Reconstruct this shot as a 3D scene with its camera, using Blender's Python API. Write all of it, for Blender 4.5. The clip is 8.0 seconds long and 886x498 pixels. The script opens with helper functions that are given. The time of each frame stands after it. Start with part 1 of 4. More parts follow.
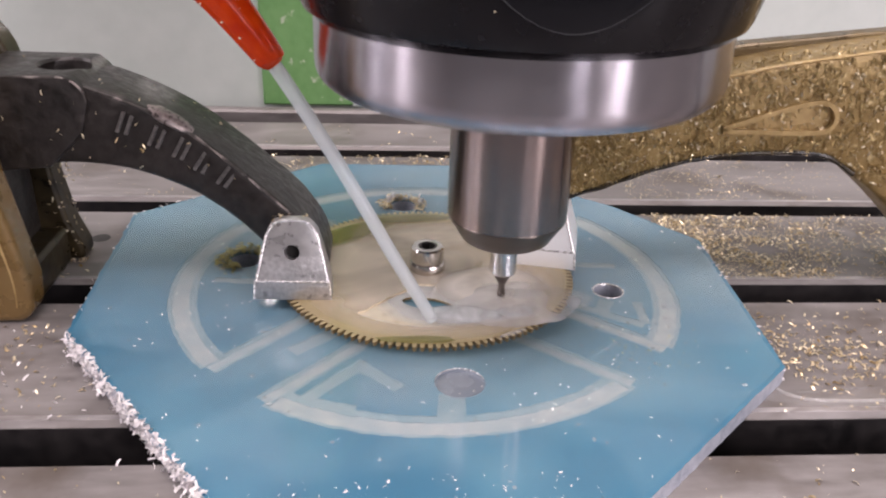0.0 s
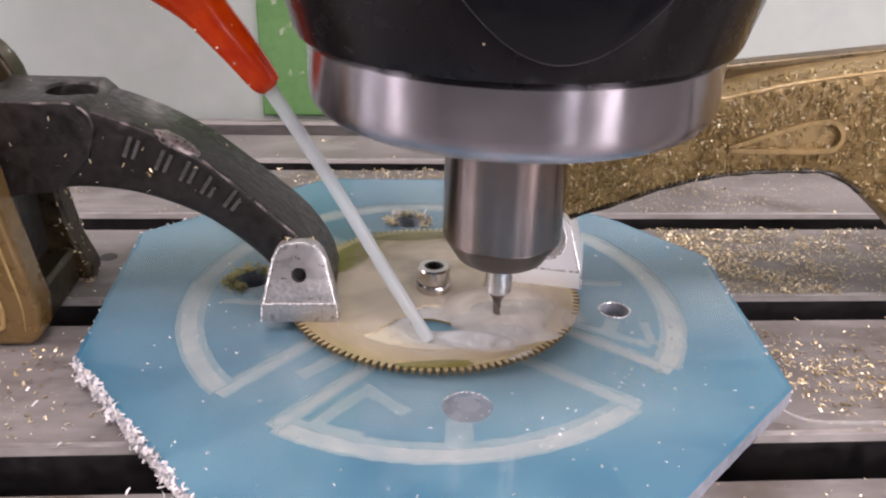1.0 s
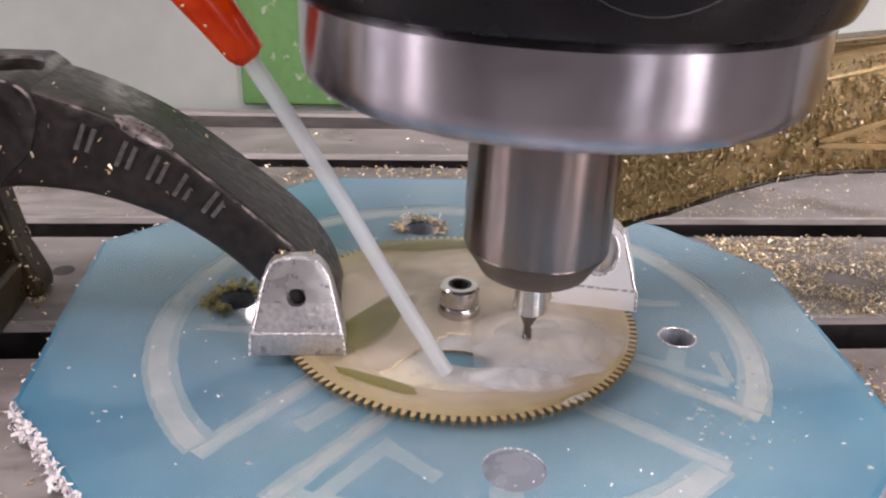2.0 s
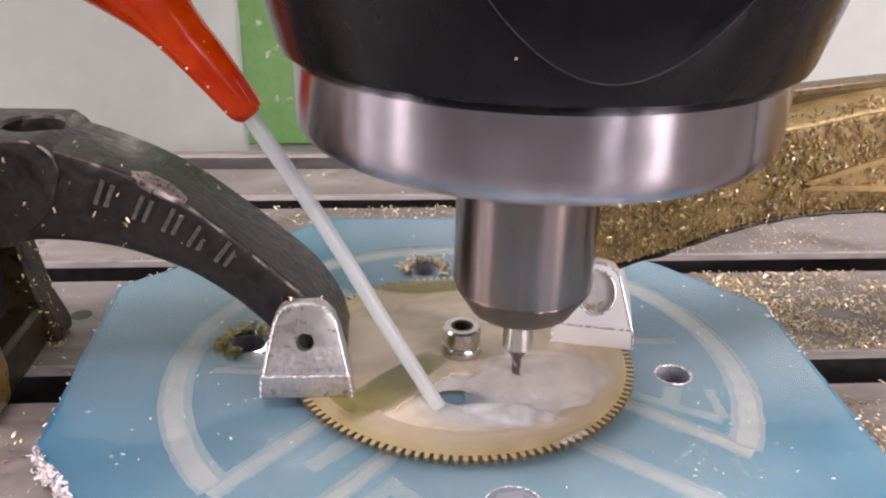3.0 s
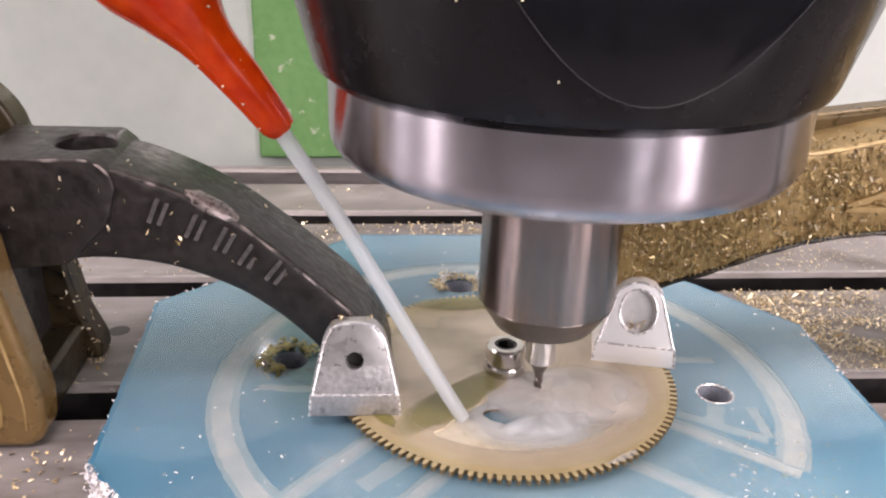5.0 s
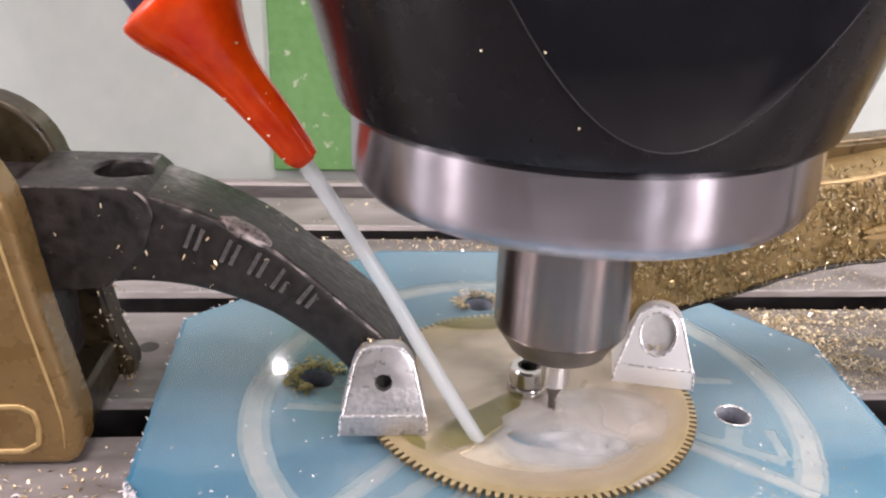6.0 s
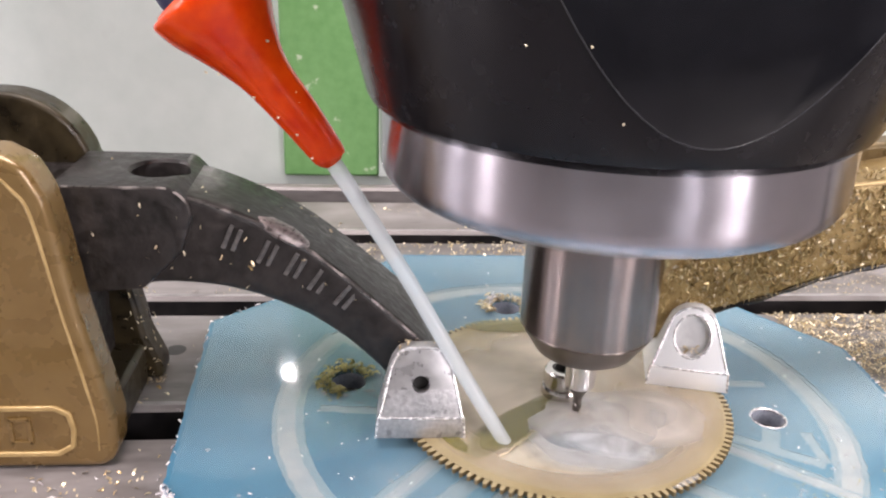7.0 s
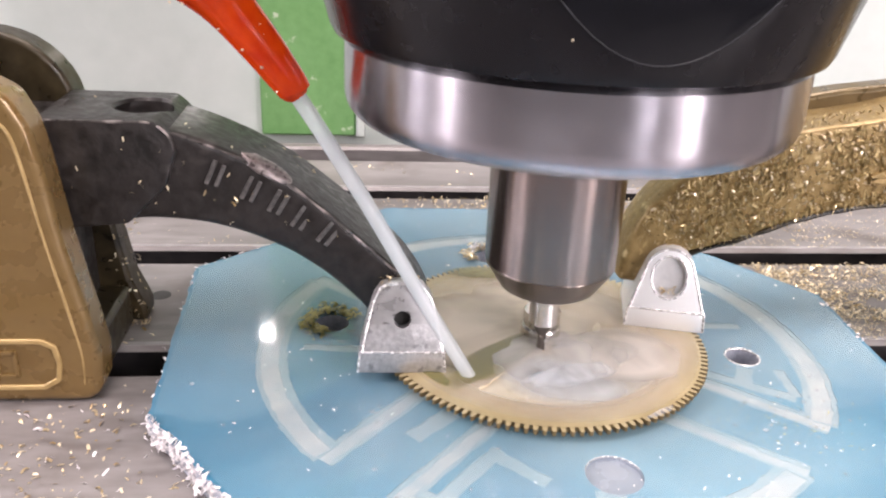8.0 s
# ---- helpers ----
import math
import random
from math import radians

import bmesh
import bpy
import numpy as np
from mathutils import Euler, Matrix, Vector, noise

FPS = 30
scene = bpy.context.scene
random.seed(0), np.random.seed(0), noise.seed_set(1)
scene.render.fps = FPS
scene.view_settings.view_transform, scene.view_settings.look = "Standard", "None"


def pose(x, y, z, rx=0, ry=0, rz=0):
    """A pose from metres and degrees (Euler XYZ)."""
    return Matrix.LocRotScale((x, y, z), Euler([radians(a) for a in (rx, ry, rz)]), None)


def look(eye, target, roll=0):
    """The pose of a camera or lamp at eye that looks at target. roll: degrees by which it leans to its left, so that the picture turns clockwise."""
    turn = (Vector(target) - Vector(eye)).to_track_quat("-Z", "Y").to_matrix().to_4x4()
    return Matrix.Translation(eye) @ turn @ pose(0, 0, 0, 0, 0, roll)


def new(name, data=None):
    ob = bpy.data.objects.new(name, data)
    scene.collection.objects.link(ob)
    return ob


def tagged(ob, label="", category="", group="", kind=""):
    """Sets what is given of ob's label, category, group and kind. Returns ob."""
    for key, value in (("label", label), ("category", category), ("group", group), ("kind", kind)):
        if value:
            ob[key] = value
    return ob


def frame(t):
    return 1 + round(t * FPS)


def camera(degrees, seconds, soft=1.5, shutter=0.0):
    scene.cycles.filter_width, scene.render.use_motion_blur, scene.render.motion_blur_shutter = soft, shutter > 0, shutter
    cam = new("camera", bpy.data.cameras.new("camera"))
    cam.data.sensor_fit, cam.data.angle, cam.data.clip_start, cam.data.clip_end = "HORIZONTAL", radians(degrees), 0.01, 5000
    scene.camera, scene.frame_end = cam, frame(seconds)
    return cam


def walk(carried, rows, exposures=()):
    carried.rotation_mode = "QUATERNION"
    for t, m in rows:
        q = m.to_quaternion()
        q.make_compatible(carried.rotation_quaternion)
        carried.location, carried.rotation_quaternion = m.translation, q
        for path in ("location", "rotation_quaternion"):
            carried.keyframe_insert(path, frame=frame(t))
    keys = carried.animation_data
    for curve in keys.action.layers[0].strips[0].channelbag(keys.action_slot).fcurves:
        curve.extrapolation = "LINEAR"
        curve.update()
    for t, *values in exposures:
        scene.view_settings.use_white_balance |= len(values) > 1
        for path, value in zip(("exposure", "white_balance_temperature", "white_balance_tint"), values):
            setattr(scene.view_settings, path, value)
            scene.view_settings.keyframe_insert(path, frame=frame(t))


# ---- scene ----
cam = camera(56.7, 8.0, soft=2.2)
PATH = [
    (0, (-0.00908, -0.15684, 0.08358), (-0.00201, -0.06715, 0.03991), 2.15),
    (0.5, (-0.00757, -0.1596, 0.08766), (-0.0018, -0.07012, 0.04338), 1.52),
    (1, (-0.00741, -0.15623, 0.08784), (-0.00086, -0.0666, 0.04398), 1.72),
    (1.2, (-0.00561, -0.14184, 0.08159), (-0.00033, -0.0523, 0.03738), 1.39),
    (2.3, (-0.01311, -0.12781, 0.07643), (-0.0035, -0.03845, 0.03258), 2.66),
    (2.5, (-0.01213, -0.12899, 0.07704), (-0.00475, -0.03894, 0.03418), 1.82),
    (3, (-0.00932, -0.13387, 0.08192), (-0.00159, -0.04306, 0.04078), 1.38),
    (3.5, (-0.01027, -0.1333, 0.0824), (-0.0016, -0.04195, 0.04266), 1.77),
    (4, (-0.00668, -0.13655, 0.08255), (0.0022, -0.04484, 0.04369), 0.94),
    (4.5, (-0.01081, -0.13633, 0.08794), (-0.00238, -0.04477, 0.04862), 1.36),
    (4.7, (-0.01232, -0.13532, 0.08332), (-0.0036, -0.04388, 0.04378), 1.74),
    (5.8, (-0.01896, -0.13643, 0.08495), (-0.01143, -0.04528, 0.04453), 1.94),
    (6, (-0.01698, -0.13671, 0.08853), (-0.00923, -0.0453, 0.04873), 2.05),
    (6.5, (-0.01717, -0.13592, 0.08698), (-0.00882, -0.04438, 0.04761), 2.08),
    (7, (-0.02197, -0.13613, 0.08678), (-0.01381, -0.04432, 0.04798), 2.20),
    (7.5, (-0.01973, -0.13814, 0.08996), (-0.01013, -0.04662, 0.05081), 2.79),
    (8, (-0.01828, -0.14153, 0.08082), (-0.00863, -0.05076, 0.03998), 2.69),
]
walk(cam, [(t, look(eye, target, roll)) for t, eye, target, roll in PATH],
     exposures=[(0.0, 0.18, 6600, 24), (2.5, 0.18, 6700, 25), (3.0, 0.36, 6800, 26), (4.5, 0.56, 6800, 25), (6.5, 0.63, 6600, 21), (7.5, 0.82, 6550, 19), (8.0, 0.84, 6600, 21)])

# ---------------------------------------------------------------- light
# Lengths below are in centimetres; U turns them into metres.
U = 0.01
world = bpy.data.worlds.new("room_air")
world.use_nodes = True
world.node_tree.nodes["Background"].inputs[0].default_value = (0.9, 0.95, 1.0, 1)
world.node_tree.nodes["Background"].inputs[1].default_value = 0.05
scene.world = world


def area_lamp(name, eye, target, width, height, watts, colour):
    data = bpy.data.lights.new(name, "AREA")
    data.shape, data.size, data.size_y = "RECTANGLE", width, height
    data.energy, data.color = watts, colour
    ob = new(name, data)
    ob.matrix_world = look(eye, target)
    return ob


area_lamp("ceiling_lamp", (0.15, -0.25, 1.52), (0.0, 0.0, 0.0), 1.2, 0.5, 24, (1.0, 0.95, 0.91))
# Unseen side lights, added for the bright vertical bands on the steel ring.
area_lamp("unseen_side_light", (-1.45, -0.52, 0.50), (0, 0, 0.05), 0.20, 1.1, 12, (1.0, 0.97, 0.97))
area_lamp("unseen_side_light", (-1.45, -0.06, 0.50), (0, 0, 0.05), 0.16, 1.1, 8, (0.96, 0.97, 1.0))
area_lamp("unseen_side_light", (1.25, -1.40, 0.50), (0, 0, 0.05), 0.42, 1.1, 16, (1.0, 0.97, 0.96))
area_lamp("unseen_side_light", (0.62, -1.45, 0.50), (0, 0, 0.05), 0.16, 1.1, 7, (0.96, 0.97, 1.0))


# ---------------------------------------------------------------- materials
def surface(name, dark, light, scale, rough=(0.4, 0.6), metal=0.0, bump=0.2, fine=4.0, coat=0.0, stretch=(1, 1, 1), detail=6.0, spec=0.5, spot_soft=0.06,
            spots=None, spot_scale=1.0, spot_at=0.62, lo=0.35, hi=0.65, turned=0.0):
    """A two-scale surface: colour between dark and light, roughness range, relief; optional spots of another colour."""
    m = bpy.data.materials.new(name)
    m.use_nodes = True
    nt = m.node_tree
    n, ln = nt.nodes, nt.links
    bsdf = n["Principled BSDF"]
    co = n.new("ShaderNodeTexCoord")
    mp = n.new("ShaderNodeMapping")
    mp.inputs["Scale"].default_value = stretch
    ln.new(co.outputs["Object"], mp.inputs["Vector"])
    big, small = n.new("ShaderNodeTexNoise"), n.new("ShaderNodeTexNoise")
    for node, k in ((big, scale), (small, scale * fine)):
        node.inputs["Scale"].default_value = k
        node.inputs["Detail"].default_value = detail
        ln.new(mp.outputs["Vector"], node.inputs["Vector"])
    both = n.new("ShaderNodeMix")
    both.data_type, both.inputs[0].default_value = "FLOAT", 0.45
    ln.new(big.outputs[0], both.inputs[2])
    ln.new(small.outputs[0], both.inputs[3])
    span = n.new("ShaderNodeMapRange")
    span.inputs[1].default_value, span.inputs[2].default_value = lo, hi
    ln.new(both.outputs[0], span.inputs[0])
    mix = n.new("ShaderNodeMix")
    mix.data_type = "RGBA"
    mix.inputs[6].default_value, mix.inputs[7].default_value = (*dark, 1), (*light, 1)
    ln.new(span.outputs[0], mix.inputs[0])
    out = mix.outputs[2]
    if spots:
        sp = n.new("ShaderNodeTexNoise")
        sp.inputs["Scale"].default_value, sp.inputs["Detail"].default_value = spot_scale, 5
        ln.new(co.outputs["Object"], sp.inputs["Vector"])
        sr = n.new("ShaderNodeMapRange")
        sr.inputs[1].default_value, sr.inputs[2].default_value = spot_at, spot_at + spot_soft
        ln.new(sp.outputs[0], sr.inputs[0])
        m2 = n.new("ShaderNodeMix")
        m2.data_type = "RGBA"
        m2.inputs[7].default_value = (*spots, 1)
        ln.new(sr.outputs[0], m2.inputs[0])
        ln.new(out, m2.inputs[6])
        out = m2.outputs[2]
    ln.new(out, bsdf.inputs["Base Color"])
    rr = n.new("ShaderNodeMapRange")
    rr.inputs[1].default_value, rr.inputs[2].default_value = lo, hi
    rr.inputs[3].default_value, rr.inputs[4].default_value = rough
    ln.new(small.outputs[0], rr.inputs[0])
    ln.new(rr.outputs[0], bsdf.inputs["Roughness"])
    bsdf.inputs["Metallic"].default_value = metal
    bsdf.inputs["Specular IOR Level"].default_value = spec
    bsdf.inputs["Coat Weight"].default_value = coat
    bsdf.inputs["Coat Roughness"].default_value = 0.03
    if turned:
        tg = n.new("ShaderNodeTangent")
        tg.direction_type, tg.axis = "RADIAL", "Z"
        ln.new(tg.outputs[0], bsdf.inputs["Tangent"])
        bsdf.inputs["Anisotropic"].default_value = turned
        bsdf.inputs["Anisotropic Rotation"].default_value = 0.25
    if bump:
        bp = n.new("ShaderNodeBump")
        bp.inputs["Strength"].default_value = bump
        bp.inputs["Distance"].default_value = 0.0004
        ln.new(both.outputs[0], bp.inputs["Height"])
        ln.new(bp.outputs[0], bsdf.inputs["Normal"])
    return m


TABLE = surface("ground_cast_iron", (0.14, 0.125, 0.12), (0.29, 0.268, 0.262), 60, (0.36, 0.58), 0.25, 0.25, 7, stretch=(0.25, 1, 1), spots=(0.12, 0.098, 0.084), spot_scale=45, spot_at=0.54, spot_soft=0.2, spec=0.35)
# Slot iron coloured near black for the shade deep in the slots.
SLOT = surface("shaded_slot_iron", (0.012, 0.011, 0.012), (0.035, 0.03, 0.03), 90, (0.35, 0.6), 0.2, 0.3)
LIP = surface("worn_lit_slot_edge", (0.26, 0.24, 0.24), (0.5, 0.47, 0.47), 200, (0.3, 0.5), 0.6, 0.2, stretch=(0.3, 1, 1))
ACRYLIC = surface("wet_blue_acrylic", (0.021, 0.125, 0.220), (0.050, 0.205, 0.310), 20, (0.3, 0.45), 0.0, 0.05, 3, coat=0.8, detail=2.5, lo=0.3, hi=0.7, spots=(0.095, 0.255, 0.335), spot_scale=15, spot_at=0.5, spot_soft=0.25)
ACRYLIC_EDGE = surface("frosted_acrylic_edge", (0.28, 0.31, 0.38), (0.50, 0.52, 0.58), 400, (0.4, 0.6), 0.0, 0.5)
GROOVE = surface("milled_acrylic", (0.25, 0.32, 0.345), (0.48, 0.47, 0.45), 60, (0.3, 0.45), 0.0, 0.25, 5, coat=0.6, lo=0.3, hi=0.7)
GROOVE_SOFT = surface("shallow_milled_acrylic", (0.15, 0.265, 0.315), (0.335, 0.385, 0.395), 55, (0.3, 0.45), 0.0, 0.25, 5, coat=0.7, lo=0.3, hi=0.7)
BRASS = surface("wet_brass", (0.40, 0.31, 0.155), (0.56, 0.45, 0.25), 30, (0.28, 0.42), 0.12, 0.06, 6, coat=0.6, spots=(0.36, 0.30, 0.12), spot_scale=32, spot_at=0.57, spot_soft=0.15)
BRASS_CUT = surface("fresh_cut_brass", (0.70, 0.60, 0.43), (0.85, 0.76, 0.59), 60, (0.25, 0.4), 0.05, 0.1, 6, coat=0.5)
BRASS_TOOTH = surface("dark_tooth_brass", (0.13, 0.085, 0.035), (0.27, 0.19, 0.085), 300, (0.3, 0.5), 0.2, 0.2)
STEEL = surface("turned_steel", (0.43, 0.405, 0.45), (0.50, 0.475, 0.52), 40, (0.23, 0.27), 1.0, 0.0, 9, turned=0.98)
COLLET = surface("dull_collet_steel", (0.315, 0.250, 0.234), (0.350, 0.280, 0.264), 40, (0.255, 0.265), 1.0, 0.0, 3, turned=0.95, detail=2.0)
COLLET_DARK = surface("dark_collet_steel", (0.175, 0.148, 0.132), (0.20, 0.17, 0.152), 40, (0.28, 0.31), 1.0, 0.0, 3, turned=0.9, detail=2.0)
BRIGHT = surface("bright_carbide", (0.70, 0.68, 0.68), (0.80, 0.78, 0.78), 60, (0.2, 0.22), 1.0, 0.0, turned=0.9)
CARBIDE = surface("dark_carbide", (0.12, 0.105, 0.095), (0.22, 0.19, 0.17), 400, (0.3, 0.4), 0.9, 0.05)
BLACK = surface("black_enamel", (0.0035, 0.0031, 0.0048), (0.006, 0.0052, 0.0075), 40, (0.24, 0.28), 0.0, 0.0, 8, turned=0.85, spec=0.36)
EDGE_GREY = surface("worn_black_edge", (0.018, 0.018, 0.020), (0.045, 0.045, 0.05), 300, (0.3, 0.4), 0.2, 0.0)
BLACK_FLAT = surface("black_milled_flat", (0.004, 0.004, 0.006), (0.007, 0.007, 0.010), 40, (0.12, 0.16), 0.0, 0.0, 8)
ORANGE = surface("orange_plastic", (0.58, 0.026, 0.002), (0.80, 0.078, 0.003), 60, (0.16, 0.24), 0.0, 0.03, 5, coat=0.1, spec=0.3, spots=(0.40, 0.011, 0.003), spot_scale=45, spot_at=0.56, spot_soft=0.25)
BLUE_HOSE = surface("dark_blue_hose", (0.012, 0.022, 0.07), (0.03, 0.05, 0.13), 90, (0.3, 0.45), 0.0, 0.1)
IRON = surface("black_cast_iron", (0.011, 0.0092, 0.0084), (0.033, 0.0275, 0.0255), 150, (0.28, 0.48), 0.1, 0.9, 4, spots=(0.066, 0.056, 0.053), spot_scale=60, spot_at=0.65, spec=0.4)
# Cast marks painted paler than the arm, since flat light hides their relief.
IRON_MARK = surface("pale_cast_mark", (0.07, 0.065, 0.062), (0.17, 0.155, 0.15), 260, (0.3, 0.5), 0.3, 0.4)
# Ridge tone for bare wear plus the painted highlights along it.
IRON_RUB = surface("worn_lit_iron_edge", (0.026, 0.022, 0.020), (0.10, 0.088, 0.082), 260, (0.26, 0.45), 0.3, 0.6, 4, spots=(0.36, 0.31, 0.29), spot_scale=160, spot_at=0.55, spot_soft=0.08)
IRON_WORN = surface("bare_worn_iron", (0.10, 0.08, 0.075), (0.34, 0.29, 0.28), 300, (0.25, 0.45), 0.5, 0.5)
BRONZE = surface("bronze_enamel", (0.165, 0.098, 0.033), (0.225, 0.142, 0.052), 60, (0.22, 0.36), 0.3, 0.22, 5, coat=0.35, spots=(0.145, 0.085, 0.028), spot_scale=60, spot_at=0.55, spot_soft=0.3)
BRONZE_GRIME = surface("oil_browned_bronze", (0.085, 0.056, 0.02), (0.165, 0.112, 0.042), 70, (0.26, 0.42), 0.3, 0.3, 5, spots=(0.055, 0.038, 0.017), spot_scale=50, spot_at=0.56, spot_soft=0.2)
# Paler bronze for painted edge highlights, raised borders and the teardrop panel.
BRONZE_PALE = surface("pale_bronze_enamel", (0.34, 0.225, 0.085), (0.54, 0.38, 0.17), 90, (0.28, 0.45), 0.3, 0.2, 5, coat=0.2)
# Darker bronze for the rear cheek, foot web and lower arm edge.
BRONZE_DARK = surface("dark_bronze_enamel", (0.010, 0.0075, 0.0045), (0.045, 0.032, 0.0135), 80, (0.26, 0.46), 0.2, 0.4, 5, spots=(0.010, 0.009, 0.008), spot_scale=60, spot_at=0.55, spec=0.4)
BRONZE_CHIPPY = surface("chip_caked_bronze", (0.15, 0.092, 0.028), (0.48, 0.335, 0.14), 260, (0.25, 0.5), 0.35, 1.0, 3, lo=0.25, hi=0.75, spots=(0.66, 0.52, 0.28), spot_scale=420, spot_at=0.62, spot_soft=0.1)
ALLOY = surface("scuffed_aluminium", (0.36, 0.35, 0.35), (0.56, 0.545, 0.545), 300, (0.28, 0.5), 0.55, 0.6, 4, spots=(0.30, 0.29, 0.29), spot_scale=500, spot_at=0.60)
ALLOY_SMOOTH = surface("smooth_oiled_aluminium", (0.33, 0.32, 0.32), (0.50, 0.485, 0.48), 120, (0.25, 0.38), 0.6, 0.15, 5)
# Right pad: strong light painted in as a near-white base.
ALLOY_BRIGHT = surface("lit_white_aluminium", (0.90, 0.90, 0.90), (0.92, 0.92, 0.92), 80, (0.28, 0.32), 0.2, 0.0)
# Pale metal for painted edge highlights and rim glints; the clip uses it too.
ALLOY_EDGE = surface("pale_highlight_aluminium", (0.72, 0.7, 0.7), (0.92, 0.9, 0.9), 300, (0.15, 0.35), 0.6, 0.3)
CHROME = surface("bright_screw_steel", (0.52, 0.49, 0.47), (0.68, 0.65, 0.62), 120, (0.14, 0.26), 1.0, 0.05)
WET_DISC = surface("wet_grey_disc", (0.27, 0.315, 0.37), (0.37, 0.40, 0.45), 40, (0.22, 0.32), 0.2, 0.02, coat=0.8)
DIMPLE = surface("dull_aluminium", (0.58, 0.57, 0.57), (0.70, 0.69, 0.68), 200, (0.35, 0.45), 0.3, 0.1)
HOLE_DARK = surface("dark_bore", (0.015, 0.014, 0.013), (0.04, 0.036, 0.033), 200, (0.4, 0.6), 0.1, 0.2)
WALL_PAINT = surface("pale_grey_paint", (0.53, 0.58, 0.545), (0.61, 0.65, 0.615), 12, (0.4, 0.55), 0.0, 0.08, 10, spots=(0.52, 0.55, 0.52), spot_scale=30, spot_at=0.66)
GREEN_PAINT = surface("green_machine_paint", (0.13, 0.30, 0.10), (0.18, 0.37, 0.14), 40, (0.35, 0.5), 0.0, 0.1, 8, spots=(0.5, 0.58, 0.42), spot_scale=200, spot_at=0.655)
ROOM_PAINT = surface("workshop_wall_paint", (0.13, 0.13, 0.13), (0.19, 0.19, 0.185), 3, (0.6, 0.8), 0.0, 0.1)
FLOOR_PAINT = surface("workshop_floor", (0.20, 0.19, 0.19), (0.28, 0.27, 0.26), 4, (0.5, 0.7), 0.0, 0.1)
RUBBER = surface("black_rubber", (0.02, 0.02, 0.02), (0.05, 0.05, 0.05), 100, (0.5, 0.7), 0.0, 0.2)


def chip_material(name, a, b, metal, rough):
    m = bpy.data.materials.new(name)
    m.use_nodes = True
    n, ln = m.node_tree.nodes, m.node_tree.links
    geo, mix = n.new("ShaderNodeNewGeometry"), n.new("ShaderNodeMix")
    mix.data_type = "RGBA"
    mix.inputs[6].default_value, mix.inputs[7].default_value = (*a, 1), (*b, 1)
    ln.new(geo.outputs["Random Per Island"], mix.inputs[0])
    bsdf = n["Principled BSDF"]
    ln.new(mix.outputs[2], bsdf.inputs["Base Color"])
    bsdf.inputs["Metallic"].default_value, bsdf.inputs["Roughness"].default_value = metal, rough
    return m


GOLD_CHIP = chip_material("brass_swarf", (0.36, 0.245, 0.105), (0.88, 0.77, 0.56), 0.5, 0.3)
CAKED_CHIP = chip_material("caked_brass_swarf", (0.26, 0.175, 0.065), (0.68, 0.52, 0.25), 0.35, 0.34)
PALE_CHIP = chip_material("acrylic_swarf", (0.62, 0.58, 0.60), (0.92, 0.88, 0.86), 0.0, 0.35)
OLIVE_CHIP = chip_material("oily_fine_swarf", (0.11, 0.10, 0.015), (0.50, 0.43, 0.17), 0.4, 0.35)


def clear(name, colour, density, rough=0.1, noise_scale=0.0, edge=None, lo=0.4, hi=0.7, gloss=0.25):
    """A translucent skin: clear where thin, coloured where it is milky."""
    m = bpy.data.materials.new(name)
    m.use_nodes = True
    nt = m.node_tree
    n, ln = nt.nodes, nt.links
    bsdf = n["Principled BSDF"]
    bsdf.inputs["Base Color"].default_value = (*colour, 1)
    bsdf.inputs["Roughness"].default_value = rough
    bsdf.inputs["Coat Weight"].default_value = gloss
    see = n.new("ShaderNodeBsdfTransparent")
    mix = n.new("ShaderNodeMixShader")
    ln.new(see.outputs[0], mix.inputs[1])
    ln.new(bsdf.outputs[0], mix.inputs[2])
    ln.new(mix.outputs[0], n["Material Output"].inputs[0])
    mix.inputs[0].default_value = density
    if noise_scale:
        co, tx = n.new("ShaderNodeTexCoord"), n.new("ShaderNodeTexNoise")
        tx.inputs["Scale"].default_value, tx.inputs["Detail"].default_value = noise_scale, 3
        tx.inputs["Distortion"].default_value = 0.8
        ln.new(co.outputs["Object"], tx.inputs["Vector"])
        mr = n.new("ShaderNodeMapRange")
        mr.inputs[1].default_value, mr.inputs[2].default_value = lo, hi
        mr.inputs[3].default_value, mr.inputs[4].default_value = density * 0.25, density
        ln.new(tx.outputs[0], mr.inputs[0])
        out = mr.outputs[0]
        if edge:
            grad, mp, er = n.new("ShaderNodeTexGradient"), n.new("ShaderNodeMapping"), n.new("ShaderNodeMapRange")
            grad.gradient_type = "SPHERICAL"
            mp.inputs["Scale"].default_value = (1 / edge[0], 1 / edge[1], 0.0)
            ln.new(co.outputs["Object"], mp.inputs["Vector"])
            ln.new(mp.outputs[0], grad.inputs[0])
            er.inputs[1].default_value, er.inputs[2].default_value = 0.01, 0.4
            ln.new(grad.outputs[0], er.inputs[0])
            mu = n.new("ShaderNodeMath")
            mu.operation = "MULTIPLY"
            ln.new(out, mu.inputs[0])
            ln.new(er.outputs[0], mu.inputs[1])
            out = mu.outputs[0]
        ln.new(out, mix.inputs[0])
    return m


TUBE = clear("milky_nylon_tube", (0.74, 0.79, 0.80), 0.56, 0.18)
MILK = clear("milky_coolant", (0.86, 0.75, 0.61), 0.70, 0.3, 40, edge=(0.0305, 0.0305), lo=0.25, hi=0.58)
HAZE = clear("bluish_coolant", (0.86, 0.83, 0.81), 0.60, 0.35, 60, edge=(0.0185, 0.0125), lo=0.32, hi=0.62)
# Coolant film whose pale tone also paints reflected haze, fading outward.
PLATE_FILM = clear("coolant_and_sheen_film", (0.52, 0.70, 0.76), 0.27, 0.12, 22, edge=(0.098, 0.086), lo=0.36, hi=0.70, gloss=0.5)
